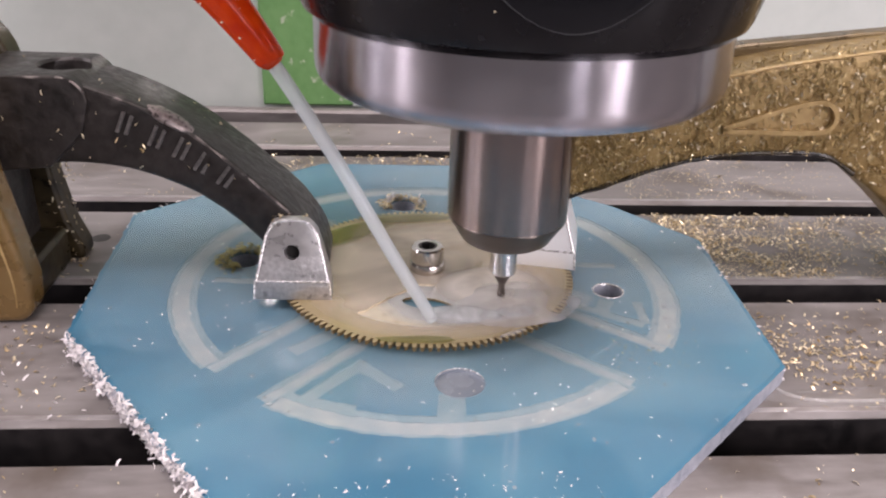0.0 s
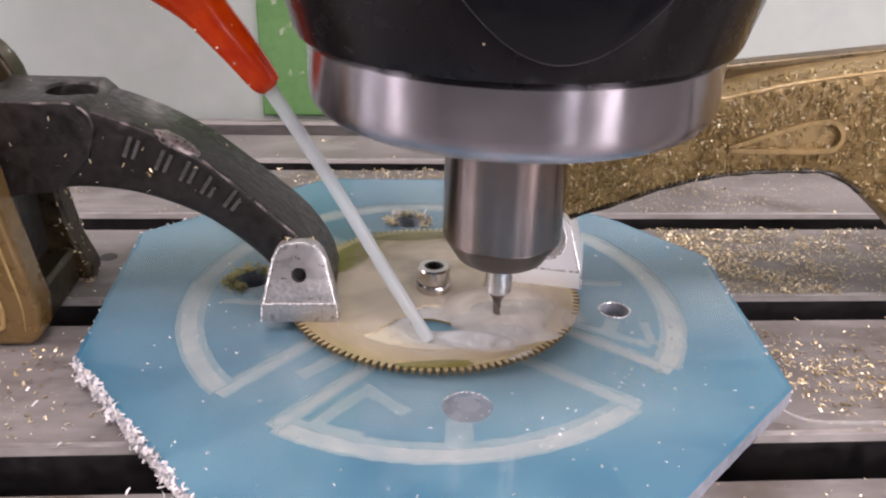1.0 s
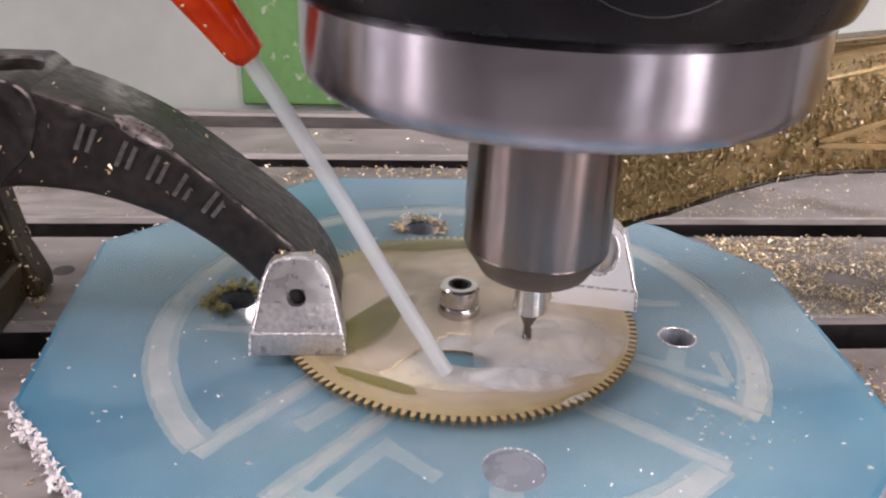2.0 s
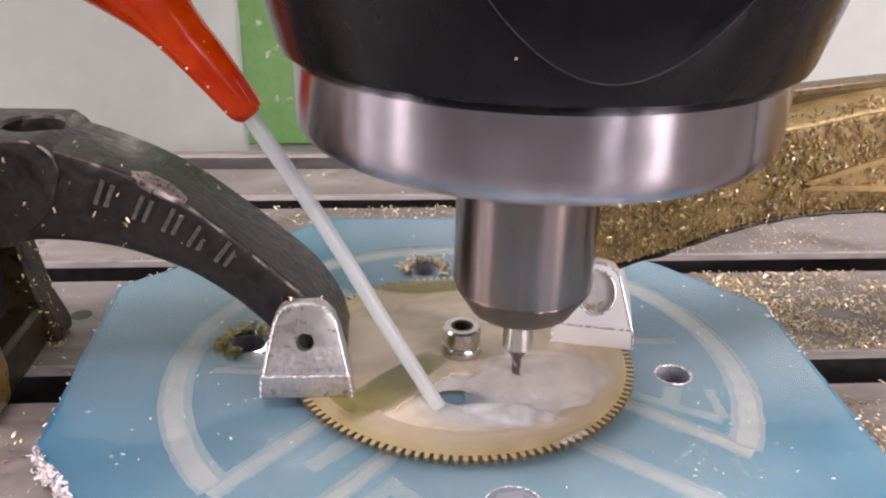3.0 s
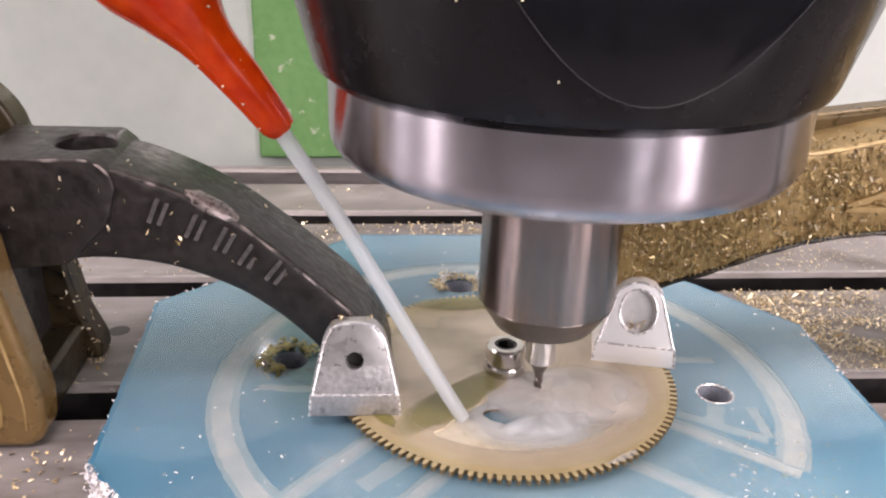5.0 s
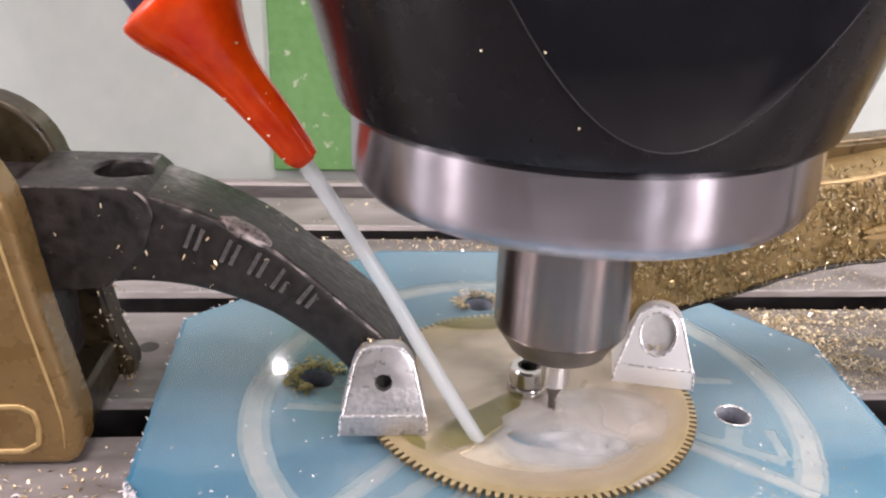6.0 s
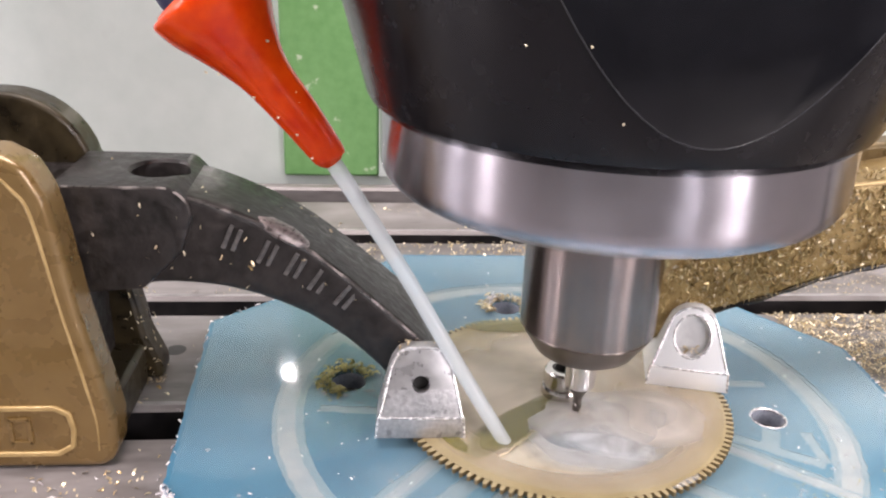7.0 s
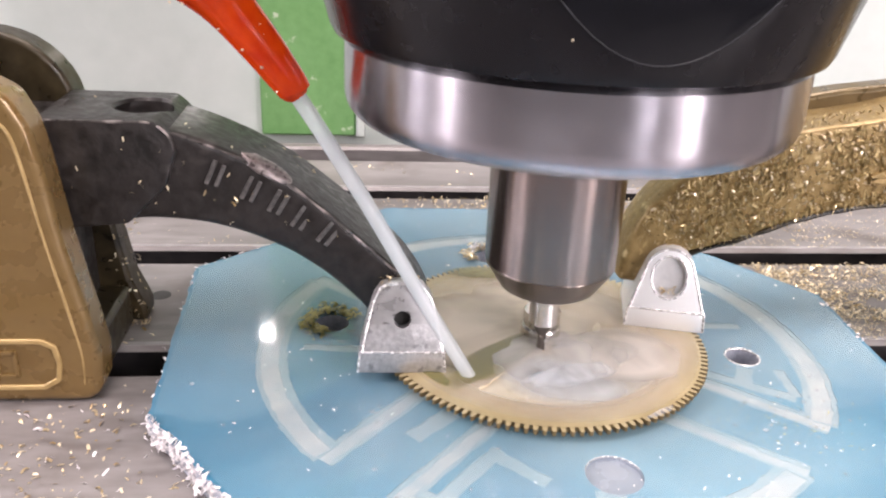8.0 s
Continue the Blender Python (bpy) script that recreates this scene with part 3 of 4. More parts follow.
def socket_screw():
    t = thing("socket_screw", "steel socket-head screw with washer, holding the brass wheel", "screw", at(0, 0, GEAR_TOP))
    hexa = [polar(0.17, 60 * k + 12) for k in range(6)]
    bm = lathe([(0.0, 0.22), (0.19, 0.22), (0.20, 0.55), (0.225, 0.56), (0.312, 0.555), (0.346, 0.515), (0.346, 0.24), (0.33, 0.2), (0.0, 0.2)], 48)
    part("screw_head", bm, CHROME, t)
    ring = bmesh.new()
    outer = [ring.verts.new((*polar(0.215, 60 * k + 12 + s), 0.553)) for k in range(6) for s in (-20, 0, 20)]
    inner = [ring.verts.new((*(Vector(hexa[k]) * 0.985 if s == 0 else (Vector(hexa[k]) * (1 - abs(s) / 60) + Vector(hexa[(k + (1 if s > 0 else -1)) % 6]) * abs(s) / 60)), 0.546)) for k in range(6) for s in (-20, 0, 20)]
    low = [ring.verts.new((v.co.x, v.co.y, 0.26)) for v in inner]
    for k in range(18):
        j = (k + 1) % 18
        ring.faces.new((outer[k], outer[j], inner[j], inner[k]))
        ring.faces.new((inner[k], inner[j], low[j], low[k]))
    ring.faces.new(low)
    bmesh.ops.recalc_face_normals(ring, faces=ring.faces)
    part("hex_socket", ring, HOLE_DARK, t, "dark hexagon socket", smooth=0)
    part("washer", lathe([(0.0, 0.004), (0.362, 0.004), (0.376, 0.03), (0.376, 0.17), (0.355, 0.2), (0.0, 0.2)], 48), CHROME, t)
    RIDING.append(t)


brass_wheel()
socket_screw()


# ---------------------------------------------------------------- clamps
def pad_profile(w_low, w_top, h, clipped):
    base = [(-w_low, 0.0), (w_low, 0.0), (w_low - 0.04, 0.42)]
    if clipped:
        crown = [(w_top + 0.04, h - 0.40), (w_top - 0.01, h - 0.24), (w_top * 0.68, h - 0.05), (w_top * 0.3, h), (-w_top * 0.35, h - 0.01), (-w_top * 0.75, h - 0.07), (-w_top + 0.01, h - 0.25), (-w_top - 0.04, h - 0.40)]
    else:
        crown = [(w_top * math.cos(a), h - 0.42 + 0.42 * math.sin(a)) for a in np.linspace(0.25, math.pi - 0.25, 9)]
    return base + crown + [(-w_low + 0.04, 0.42)]


def clamp_pad(parent, m, depth, material, big_hole):
    prof = pad_profile(0.76, 0.46 if big_hole else 0.50, 1.57, not big_hole)
    bm = prism(prof, 0, depth)
    bmesh.ops.triangulate(bm, faces=[f for f in bm.faces if len(f.verts) > 4])
    # the face leans back above the foot
    for v in bm.verts:
        if v.co.y < 0.01:
            v.co.y += max(0.0, v.co.z - 0.42) * 0.34
    cut = [] if big_hole else bmesh.ops.bisect_plane(bm, geom=bm.verts[:] + bm.edges[:] + bm.faces[:], plane_co=(0, 0, 0.88), plane_no=(0, 0, 1))
    bm.normal_update()
    for f in bm.faces:
        if cut and f.normal.y < -0.5 and f.calc_center_median().z > 0.88:
            f.material_index = 1
    pad = part("pad", bm, [material, ALLOY_SMOOTH], parent, "scuffed aluminium swivel pad", m=m, bevel=0.035)
    # Bright tubes paint the edge highlights over the worn pad outline.
    edge = [(x * 0.975, max(0.0, z - 0.42) * 0.34 - 0.002, z * 0.985, 0.026) for x, z in prof[2:]]
    part("worn_lit_edge", sweep(edge, 8, 2), ALLOY_EDGE, pad, "worn edge with its highlight painted bright")
    part("worn_lit_edge", sweep([(-0.72, -0.012, 0.42, 0.02), (0.0, -0.012, 0.415, 0.02), (0.72, -0.012, 0.42, 0.02)], 8, 3), ALLOY_EDGE, pad, "worn edge with its highlight painted bright")
    part("worn_lit_edge", sweep([(-0.755, 0.0, 0.02, 0.02), (-0.725, 0.0, 0.42, 0.02)], 8, 2), ALLOY_EDGE, pad, "worn edge with its highlight painted bright")
    part("worn_lit_edge", sweep([(0.755, 0.0, 0.02, 0.02), (0.725, 0.0, 0.42, 0.02)], 8, 2), ALLOY_EDGE, pad, "worn edge with its highlight painted bright")
    lean = pose(0, 0.2 + (0.02 if big_hole else 0.0), 1.02 if big_hole else 0.95, 90 - 18.8, 0, 0)
    if big_hole:
        carve(pad, turned_bm([(0.0, -0.10), (0.31, -0.10), (0.35, 0.2), (0.0, 0.2)], lean, 40, (1.0, 1.22, 1.0)))
        part("dimple", turned_bm([(0.0, -0.09), (0.318, -0.09)], lean, 40, (1.0, 1.22, 1.0)), DIMPLE, pad, "dull grey dimple floor")
        # This ring paints the white highlight round the dimple.
        ring = [polar(0.345, a) for a in range(0, 361, 12)]
        part("dimple_rim", sweep([tuple(lean @ Vector((x, y * 1.22, 0.005))) + (0.024,) for x, y in ring], 8, 1), ALLOY_EDGE, pad, "dimple rim with its highlight painted bright")
    else:
        carve(pad, turned_bm([(0.0, -0.5), (0.15, -0.5), (0.15, 0.2), (0.0, 0.2)], lean))
        part("pin_hole", turned_bm([(0.0, -0.3), (0.153, -0.3), (0.153, -0.1)], lean), HOLE_DARK, pad, "dark pin hole")
    return pad


def emboss(parent, face_y, marks, height, material, swing=lambda x: 0.0):
    """Raised plain strokes for a cast mark."""
    for k, (x, z, tilt, strokes) in enumerate(marks):
        bm = bmesh.new()
        for (ax, az), (bx, bz) in strokes:
            d = Vector((bx - ax, bz - az))
            n = Vector((-d.y, d.x)).normalized() * 0.035
            e = d.normalized() * 0.03
            quad = [(ax - e.x + n.x, az - e.y + n.y), (bx + e.x + n.x, bz + e.y + n.y), (bx + e.x - n.x, bz + e.y - n.y), (ax - e.x - n.x, az - e.y - n.y)]
            prism(quad, -height, 0.03, "y", bm)
        part("cast_mark", bm, material, parent, m=at(x, face_y - swing(x + 0.12), z, 0, tilt, 0), smooth=0, bevel=0.012)


def clamp_left():
    t = thing("toe_clamp", "arched black cast-iron arm in a bronze clamp body, gripping the wheel", "clamp", group="toe clamps")
    upper = [(-8.6, 4.38), (-7.4, 4.34), (-6.5, 4.22), (-5.7, 3.93), (-4.9, 3.52), (-4.1, 2.96), (-3.35, 2.36), (-2.77, 1.86), (-2.5, 1.52), (-2.2, 1.0), (-2.04, 0.35)]
    lower = [(-8.6, 2.45), (-7.6, 2.6), (-6.9, 2.68), (-5.95, 2.58), (-5.06, 2.28), (-4.2, 1.82), (-3.62, 1.38), (-3.25, 0.98), (-3.1, 0.6), (-3.05, 0.3)]
    swing = lambda x: 0.42 * max(0.0, min(1.0, (x + 4.6) / 1.9))
    arm = part("arm", loft(upper, lower, lambda x: -0.32 - swing(x), lambda x: 1.45 - 0.6 * swing(x)), IRON, t, bevel=0.13, segments=3)
    carve(arm, turned_bm([(0.0, -1.3), (0.56, -1.3), (0.56, 0.3), (0.0, 0.3)], pose(-7.1, 0.6, 4.41), 40))
    boss = prism([(-8.6, 2.5), (-7.3, 2.62), (-6.62, 3.3), (-6.42, 3.9), (-6.5, 4.2), (-6.72, 4.40), (-8.6, 4.42)], -0.42, 1.56)
    boss = part("boss", boss, IRON, arm, bevel=0.07, segments=2)
    carve(boss, turned_bm([(0.0, -1.2), (0.47, -1.2), (0.48, -0.06), (0.53, 0.0), (0.53, 0.3), (0.0, 0.3)], pose(-7.1, 0.6, 4.41), 40))
    part("bolt_hole", turned_bm([(0.0, -1.19), (0.475, -1.19), (0.484, -0.5)], pose(-7.1, 0.6, 4.41), 40), HOLE_DARK, boss, "dark round bolt hole")
    scar = bmesh.new()
    bmesh.ops.create_icosphere(scar, subdivisions=3, radius=1)
    for v in scar.verts:
        v.co = Vector((v.co.x * 0.47, v.co.y * 0.19, v.co.z * 0.10)) * (1 + 0.16 * noise.noise(v.co * 3))
    part("worn_patch", scar, IRON_WORN, arm, "bare worn patch", m=at(-5.0, -0.2, 3.56, 22, 30, 0))
    rub = random.Random(44)
    ridge = [(x, -0.285 - swing(x), z - 0.045, 0.02 + 0.022 * rub.random()) for x, z in [tuple(p) for p in curve_points([q for q in upper[2:9]], 7)]]
    part("worn_lit_ridge", sweep(ridge, 8, 2), IRON_RUB, arm, "worn ridge with highlights painted in")
    part("worn_lit_ridge", sweep([(-8.4, -0.385, 4.385, 0.022), (-7.4, -0.39, 4.372, 0.03), (-6.8, -0.385, 4.36, 0.024), (-6.52, -0.385, 4.15, 0.03), (-6.46, -0.385, 3.9, 0.02)], 8, 5), IRON_RUB, boss, "worn ridge with highlights painted in")
    # five plain cast marks down the side of the arm
    marks = [((0, 0), (0, 0.38)), ((0.16, 0.02), (0.16, 0.36))]
    emboss(arm, -0.315, [(-5.98, 3.36, 24, marks), (-5.42, 3.10, 27, marks), (-4.98, 2.88, 30, marks), (-4.60, 2.62, 34, marks), (-4.16, 2.38, 38, marks)], 0.05, IRON_MARK, swing)
    clamp_pad(t, at(-2.72, -1.36, GEAR_TOP, 0, 0, -1), 0.62, ALLOY, False)
    # two bronze cheeks that hold the arm
    front = [(-12.5, TOP), (-8.05, TOP), (-7.84, TOP + 0.18), (-7.78, 0.5), (-7.92, 1.4), (-8.12, 2.6), (-8.26, 3.9), (-8.36, 4.5), (-8.58, 4.96), (-8.95, 5.17), (-12.5, 5.25)]
    cheek = part("cheek", prism(front, -1.22, -0.46), BRONZE, t, "bronze-painted front cheek", bevel=0.24, segments=4)
    # Pale line painting the highlight just inside the cheek's rounded edge.
    part("worn_lit_edge", sweep([(-9.6, -1.215, 4.98, 0.016), (-9.05, -1.215, 4.86, 0.022), (-8.78, -1.215, 4.6, 0.03), (-8.58, -1.215, 4.2, 0.034), (-8.38, -1.215, 2.7, 0.026), (-8.2, -1.215, 1.5, 0.03), (-8.08, -1.215, 0.6, 0.022), (-8.1, -1.215, 0.0, 0.014)], 8, 6), BRONZE_PALE, cheek, "worn cheek edge with highlight line painted pale")
    frame_line = [(-12.0, 0.86), (-8.7, 0.86), (-8.5, 0.74), (-8.45, 0.45), (-8.5, 0.12), (-8.75, -0.03), (-12.0, -0.03)]
    bm = bmesh.new()
    for a, b in zip(frame_line, frame_line[1:]):
        d = Vector((b[0] - a[0], b[1] - a[1])).normalized()
        n = Vector((-d.y, d.x)) * 0.045
        prism([(a[0] + n.x, a[1] + n.y), (b[0] + n.x + d.x * 0.02, b[1] + n.y + d.y * 0.02), (b[0] - n.x + d.x * 0.02, b[1] - n.y + d.y * 0.02), (a[0] - n.x, a[1] - n.y)], -1.265, -1.2, "y", bm)
    part("raised_border", bm, BRONZE_PALE, cheek, bevel=0.02)
    emboss(cheek, -1.215, [(-9.45, 0.2, 0, [((0, 0), (0, 0.45)), ((0.3, 0), (0.3, 0.45)), ((0, 0), (0.3, 0)), ((0, 0.45), (0.3, 0.45))])], 0.05, BRONZE)
    back = [(-12.5, TOP), (-7.75, TOP), (-7.75, TOP + 0.3), (-8.0, 0.6), (-8.16, 1.6), (-8.3, 3.2), (-8.42, 4.1)] + [(-10.05 + 1.5 * math.cos(a), 4.0 + 1.42 * math.sin(a)) for a in np.linspace(0.15, math.pi / 2, 9)] + [(-12.5, 5.42)]
    part("cheek", prism(back, 1.6, 2.3), BRONZE_DARK, t, "dark bronze rear cheek", bevel=0.14, segments=3)
    part("pivot_block", box(-12.5, -8.55, -0.45, 1.59, TOP, 4.2), IRON, t, bevel=0.1)
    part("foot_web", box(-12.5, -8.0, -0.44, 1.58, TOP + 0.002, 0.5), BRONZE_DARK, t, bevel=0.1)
    RIDING.append(t)


def clamp_right():
    t = thing("toe_clamp", "bronze-painted arched clamp arm caked with brass swarf, bright toe pad", "clamp", group="toe clamps")
    upper = [(1.66, 0.95), (1.74, 1.6), (1.93, 2.2), (2.35, 2.85), (2.9, 3.3), (3.6, 3.75), (4.6, 4.2), (5.9, 4.42), (7.25, 4.72), (9.2, 5.03), (11.2, 5.25), (13.6, 4.9), (14.4, TOP)]
    lower = [(2.5, 0.9), (2.68, 1.35), (2.95, 1.62), (3.2, 1.74), (3.9, 2.05), (5.0, 2.46), (6.2, 2.72), (7.6, 2.8), (8.45, 2.74), (9.2, 2.33), (10.05, 1.70), (10.9, 0.95), (11.6, 0.2), (11.9, TOP)]
    arm = part("arm", loft(upper, lower, lambda x: 0.4 + 0.42 * max(0.0, min(1.0, (3.8 - x) / 1.6)), lambda x: 1.75, 48), BRONZE_CHIPPY, t, bevel=0.13, segments=3)
    flange = curve_points([(2.7, 3.2), (3.9, 4.1), (5.2, 4.6), (6.6, 4.82), (8.2, 5.0), (10.0, 5.2), (13.0, 5.5)], 4)
    fl = [tuple(p) for p in flange] + [(13.0, 4.2), (6, 3.8), (3.2, 2.6)]
    part("flange", prism(fl, 1.55, 2.1), BRONZE_GRIME, arm, "grimy raised flange", bevel=0.1)
    face = lambda x: 0.4 + 0.42 * max(0.0, min(1.0, (3.8 - x) / 1.6))
    # Darker strip following the lower line of the arm.
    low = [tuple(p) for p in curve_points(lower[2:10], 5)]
    part("lower_edge", sweep([(x, face(x) + 0.03, z + 0.02, 0.055 + 0.012 * math.sin(9 * x)) for x, z in low], 8, 1), BRONZE_DARK, arm, "dark lower edge")
    # Pale sweep that paints the highlight on the arm's upper edge.
    high = [tuple(p) for p in curve_points(upper[4:10], 6)]
    part("upper_edge", sweep([(x, face(x) + 0.02, z - 0.03, 0.034 + 0.012 * math.sin(7 * x)) for x, z in high], 8, 1), BRONZE_PALE, arm, "highlight painted along the upper edge of the arm")
    # teardrop recess shown by its raised border
    tear = curve_points([(6.1, 3.34), (7.0, 3.66), (7.9, 3.92), (8.3, 3.88), (8.48, 3.62), (8.38, 3.36), (8.0, 3.28), (7.0, 3.28), (6.1, 3.30)], 5)
    panel = [tuple(p) for p in tear]
    carve(arm, prism(panel[:-1], 0.2, 0.5))
    bm = bmesh.new()
    for a, b in zip(tear, tear[1:]):
        d = Vector((b[0] - a[0], b[1] - a[1])).normalized()
        n = Vector((-d.y, d.x)) * 0.05
        prism([(a[0] + n.x, a[1] + n.y), (b[0] + n.x, b[1] + n.y), (b[0] - n.x, b[1] - n.y), (a[0] - n.x, a[1] - n.y)], 0.325, 0.47, "y", bm)
    part("teardrop_panel", prism(panel[:-1], 0.455, 0.51), BRONZE_PALE, arm, "pale bronze recessed panel", smooth=0)
    part("teardrop_border", bm, BRONZE_PALE, arm, "pale bronze teardrop border", bevel=0.0)
    clamp_pad(t, at(2.46, 0.10, GEAR_TOP, 0, 0, -14), 1.5, ALLOY_BRIGHT, True)
    RIDING.append(t)


clamp_left()
clamp_right()


# ---------------------------------------------------------------- spindle (fixed) and coolant nozzle
SX, SY = 1.44, -1.25
SPINNING = []


def spindle():
    t = thing("milling_spindle", "black spindle nose with steel clamping ring, collet chuck and end mill", "spindle", at(SX, SY, 0))
    body = lathe([(0.0, 5.97), (3.62, 5.97), (3.74, 6.01), (3.8, 6.13), (4.3, 7.95), (4.95, 10.5), (5.4, 12.5), (5.4, 14), (0.0, 14)], 128)
    n = Vector((math.sin(radians(1)), -math.cos(radians(1)), 0))
    geom = bmesh.ops.bisect_plane(body, geom=body.verts[:] + body.edges[:] + body.faces[:], plane_co=n * 3.84, plane_no=n, clear_outer=True)
    cut = [e for e in geom["geom_cut"] if isinstance(e, bmesh.types.BMEdge)]
    filled = bmesh.ops.edgeloop_fill(body, edges=cut)
    rim = sorted({v for e in cut for v in e.verts if v.co.z > 6.05 and v.co.z < 12}, key=lambda v: v.co.dot(Vector((-n.y, n.x, 0))))
    rim = [(v.co.x, v.co.y, v.co.z, 0.008) for v in rim]
    for f in filled["faces"]:
        f.material_index = 1
    bmesh.ops.recalc_face_normals(body, faces=body.faces)
    part("nose_housing", body, [BLACK, BLACK_FLAT], t, "glossy black cone with a milled flat", smooth=25)
    part("flat_edge", sweep(rim, 6, 1), EDGE_GREY, bpy.data.objects["nose_housing"], "thin worn edge of the flat")
    rnd = random.Random(17)
    for k in range(3):
        a, z = radians(-90 + rnd.uniform(-42, 0)), rnd.uniform(6.4, 7.6)
        r = float(np.interp(z, [6.13, 7.95], [3.8, 4.3])) + 0.01
        flake = bmesh.new()
        bmesh.ops.create_icosphere(flake, subdivisions=1, radius=1)
        for v in flake.verts:
            v.co = Vector((v.co.x * 0.022, v.co.y * 0.012, v.co.z * 0.016 * (1 + v.co.x)))
        part("flake", flake, GOLD_CHIP, bpy.data.objects["nose_housing"], m=at(r * math.cos(a), r * math.sin(a), z, 0, rnd.uniform(-60, 60), math.degrees(a) + 90), smooth=0)
    fillet = [(3.58 - 0.38 + 0.38 * math.cos(a), 4.84 - 0.38 + 0.0 + 0.38 * math.sin(a)) for a in np.linspace(0, -math.pi / 2, 8)]
    ring = [(0.0, 5.6), (3.5, 5.6), (3.58, 5.52), (3.58, 4.5)] + [(r, z) for r, z in fillet[1:]] + [(1.3, 4.07), (0.0, 4.07)]
    ring = [(r, z + 0.35 if z > 5 else z + 0.63) for r, z in ring]
    part("clamping_ring", lathe(ring, 128), STEEL, t, "brushed steel ring")
    chuck = part("collet_chuck", lathe([(0.0, 4.75), (1.15, 4.75), (1.15, 2.14), (1.12, 2.06), (0.97, 1.83), (0.94, 1.82), (0.86, 1.66), (0.8, 1.62), (0.32, 1.62), (0.31, 1.75), (0.0, 1.75)], 96), COLLET, t, "dull grey collet chuck")
    # The nose chamfer takes a darker brown-grey than the chuck.
    part("nut_band", lathe([(1.142, 2.115), (1.148, 2.10), (1.126, 2.055), (0.978, 1.828), (0.875, 1.655), (0.81, 1.612), (0.3, 1.612), (0.3, 1.63)], 96), COLLET_DARK, chuck, "darker brown-grey chuck nose")
    mill = part("end_mill", lathe([(0.0, 1.9), (0.27, 1.9), (0.27, 0.86), (0.25, 0.835), (0.0, 0.835)], 48), BRIGHT, t, "bright carbide end mill")
    part("neck", lathe([(0.0, 0.84), (0.235, 0.84), (0.20, 0.80), (0.115, 0.66), (0.085, 0.58), (0.0, 0.58)], 48), CARBIDE, mill, "ground taper of the cutter")
    flutes, rows = bmesh.new(), []
    for i in range(25):
        z, tw = 0.60 - 0.37 * i / 24, radians(9 * i)
        rows.append([flutes.verts.new((r * math.cos(2 * math.pi * k / 24 + tw), r * math.sin(2 * math.pi * k / 24 + tw), z)) for k in range(24) for r in (0.078 if k % 12 < 8 else 0.058,)])
    for a, b in zip(rows, rows[1:]):
        for k in range(24):
            flutes.faces.new((a[k], a[(k + 1) % 24], b[(k + 1) % 24], b[k]))
    flutes.faces.new(rows[0])
    flutes.faces.new(rows[-1])
    bmesh.ops.recalc_face_normals(flutes, faces=flutes.faces)
    part("flutes", flutes, CARBIDE, mill, "fluted cutting end")
    SPINNING.append(mill)


def nozzle():
    t = thing("coolant_nozzle", "orange plastic coolant nozzle with a milky plastic tube", "nozzle", at(SX, SY, 0))
    part("spout", sweep([(-4.30, 0.24, 4.84, 0.16), (-4.35, 0.24, 4.91, 0.235), (-4.42, 0.24, 5.02, 0.275), (-4.84, 0.25, 5.60, 0.335), (-5.31, 0.25, 6.20, 0.405), (-5.63, 0.25, 6.65, 0.60), (-5.9, 0.25, 7.06, 0.84), (-6.05, 0.25, 7.30, 0.93), (-6.14, 0.25, 7.43, 0.90), (-6.20, 0.25, 7.50, 0.80)], 40), ORANGE, t, "glossy orange plastic spout")
    part("hose", sweep([(-6.1, 0.25, 7.36, 0.66), (-6.36, 0.25, 7.85, 0.68), (-6.62, 0.27, 8.6, 0.70), (-6.8, 0.35, 9.8, 0.70), (-6.85, 0.6, 12.0, 0.70), (-6.85, 1.5, 16.0, 0.70)], 28), BLUE_HOSE, t, "dark blue hose joint")
    part("tube", sweep([(-4.56, 0.26, 5.18, 0.128), (-4.34, 0.24, 4.87, 0.136), (-3.74, 0.05, 3.97, 0.132), (-3.04, -0.18, 2.86, 0.130), (-2.23, -0.50, 1.5, 0.126), (-1.42, -0.86, 0.22, 0.122)], 24), TUBE, t, "milky translucent tube")
    ring = [polar(0.12, a) for a in range(0, 361, 24)]
    part("hose_clip", sweep([(-6.56 + x, 0.02, 7.06 + y * 1.25, 0.04) for x, y in ring], 8, 1), ALLOY_EDGE, t, "small bright wire clip")
    rnd = random.Random(52)
    spout = bpy.data.objects["spout"]
    for k in range(9):
        u = rnd.random()
        flake = bmesh.new()
        bmesh.ops.create_icosphere(flake, subdivisions=1, radius=1)
        for v in flake.verts:
            v.co = Vector((v.co.x * 0.03, v.co.y * 0.014, v.co.z * 0.018 * (1 + v.co.x)))
        r = 0.29 + 0.14 * u if u < 0.7 else 0.42 + 1.1 * (u - 0.7)
        a = rnd.uniform(-0.9, 0.9)
        part("flake", flake, GOLD_CHIP, spout, m=at(-4.45 - 1.25 * u + r * math.sin(a) * 0.8, 0.25 - r * math.cos(a), 5.06 + 1.6 * u + r * math.sin(a) * 0.6, 0, rnd.uniform(-60, 60), 0), smooth=0)


spindle()
nozzle()


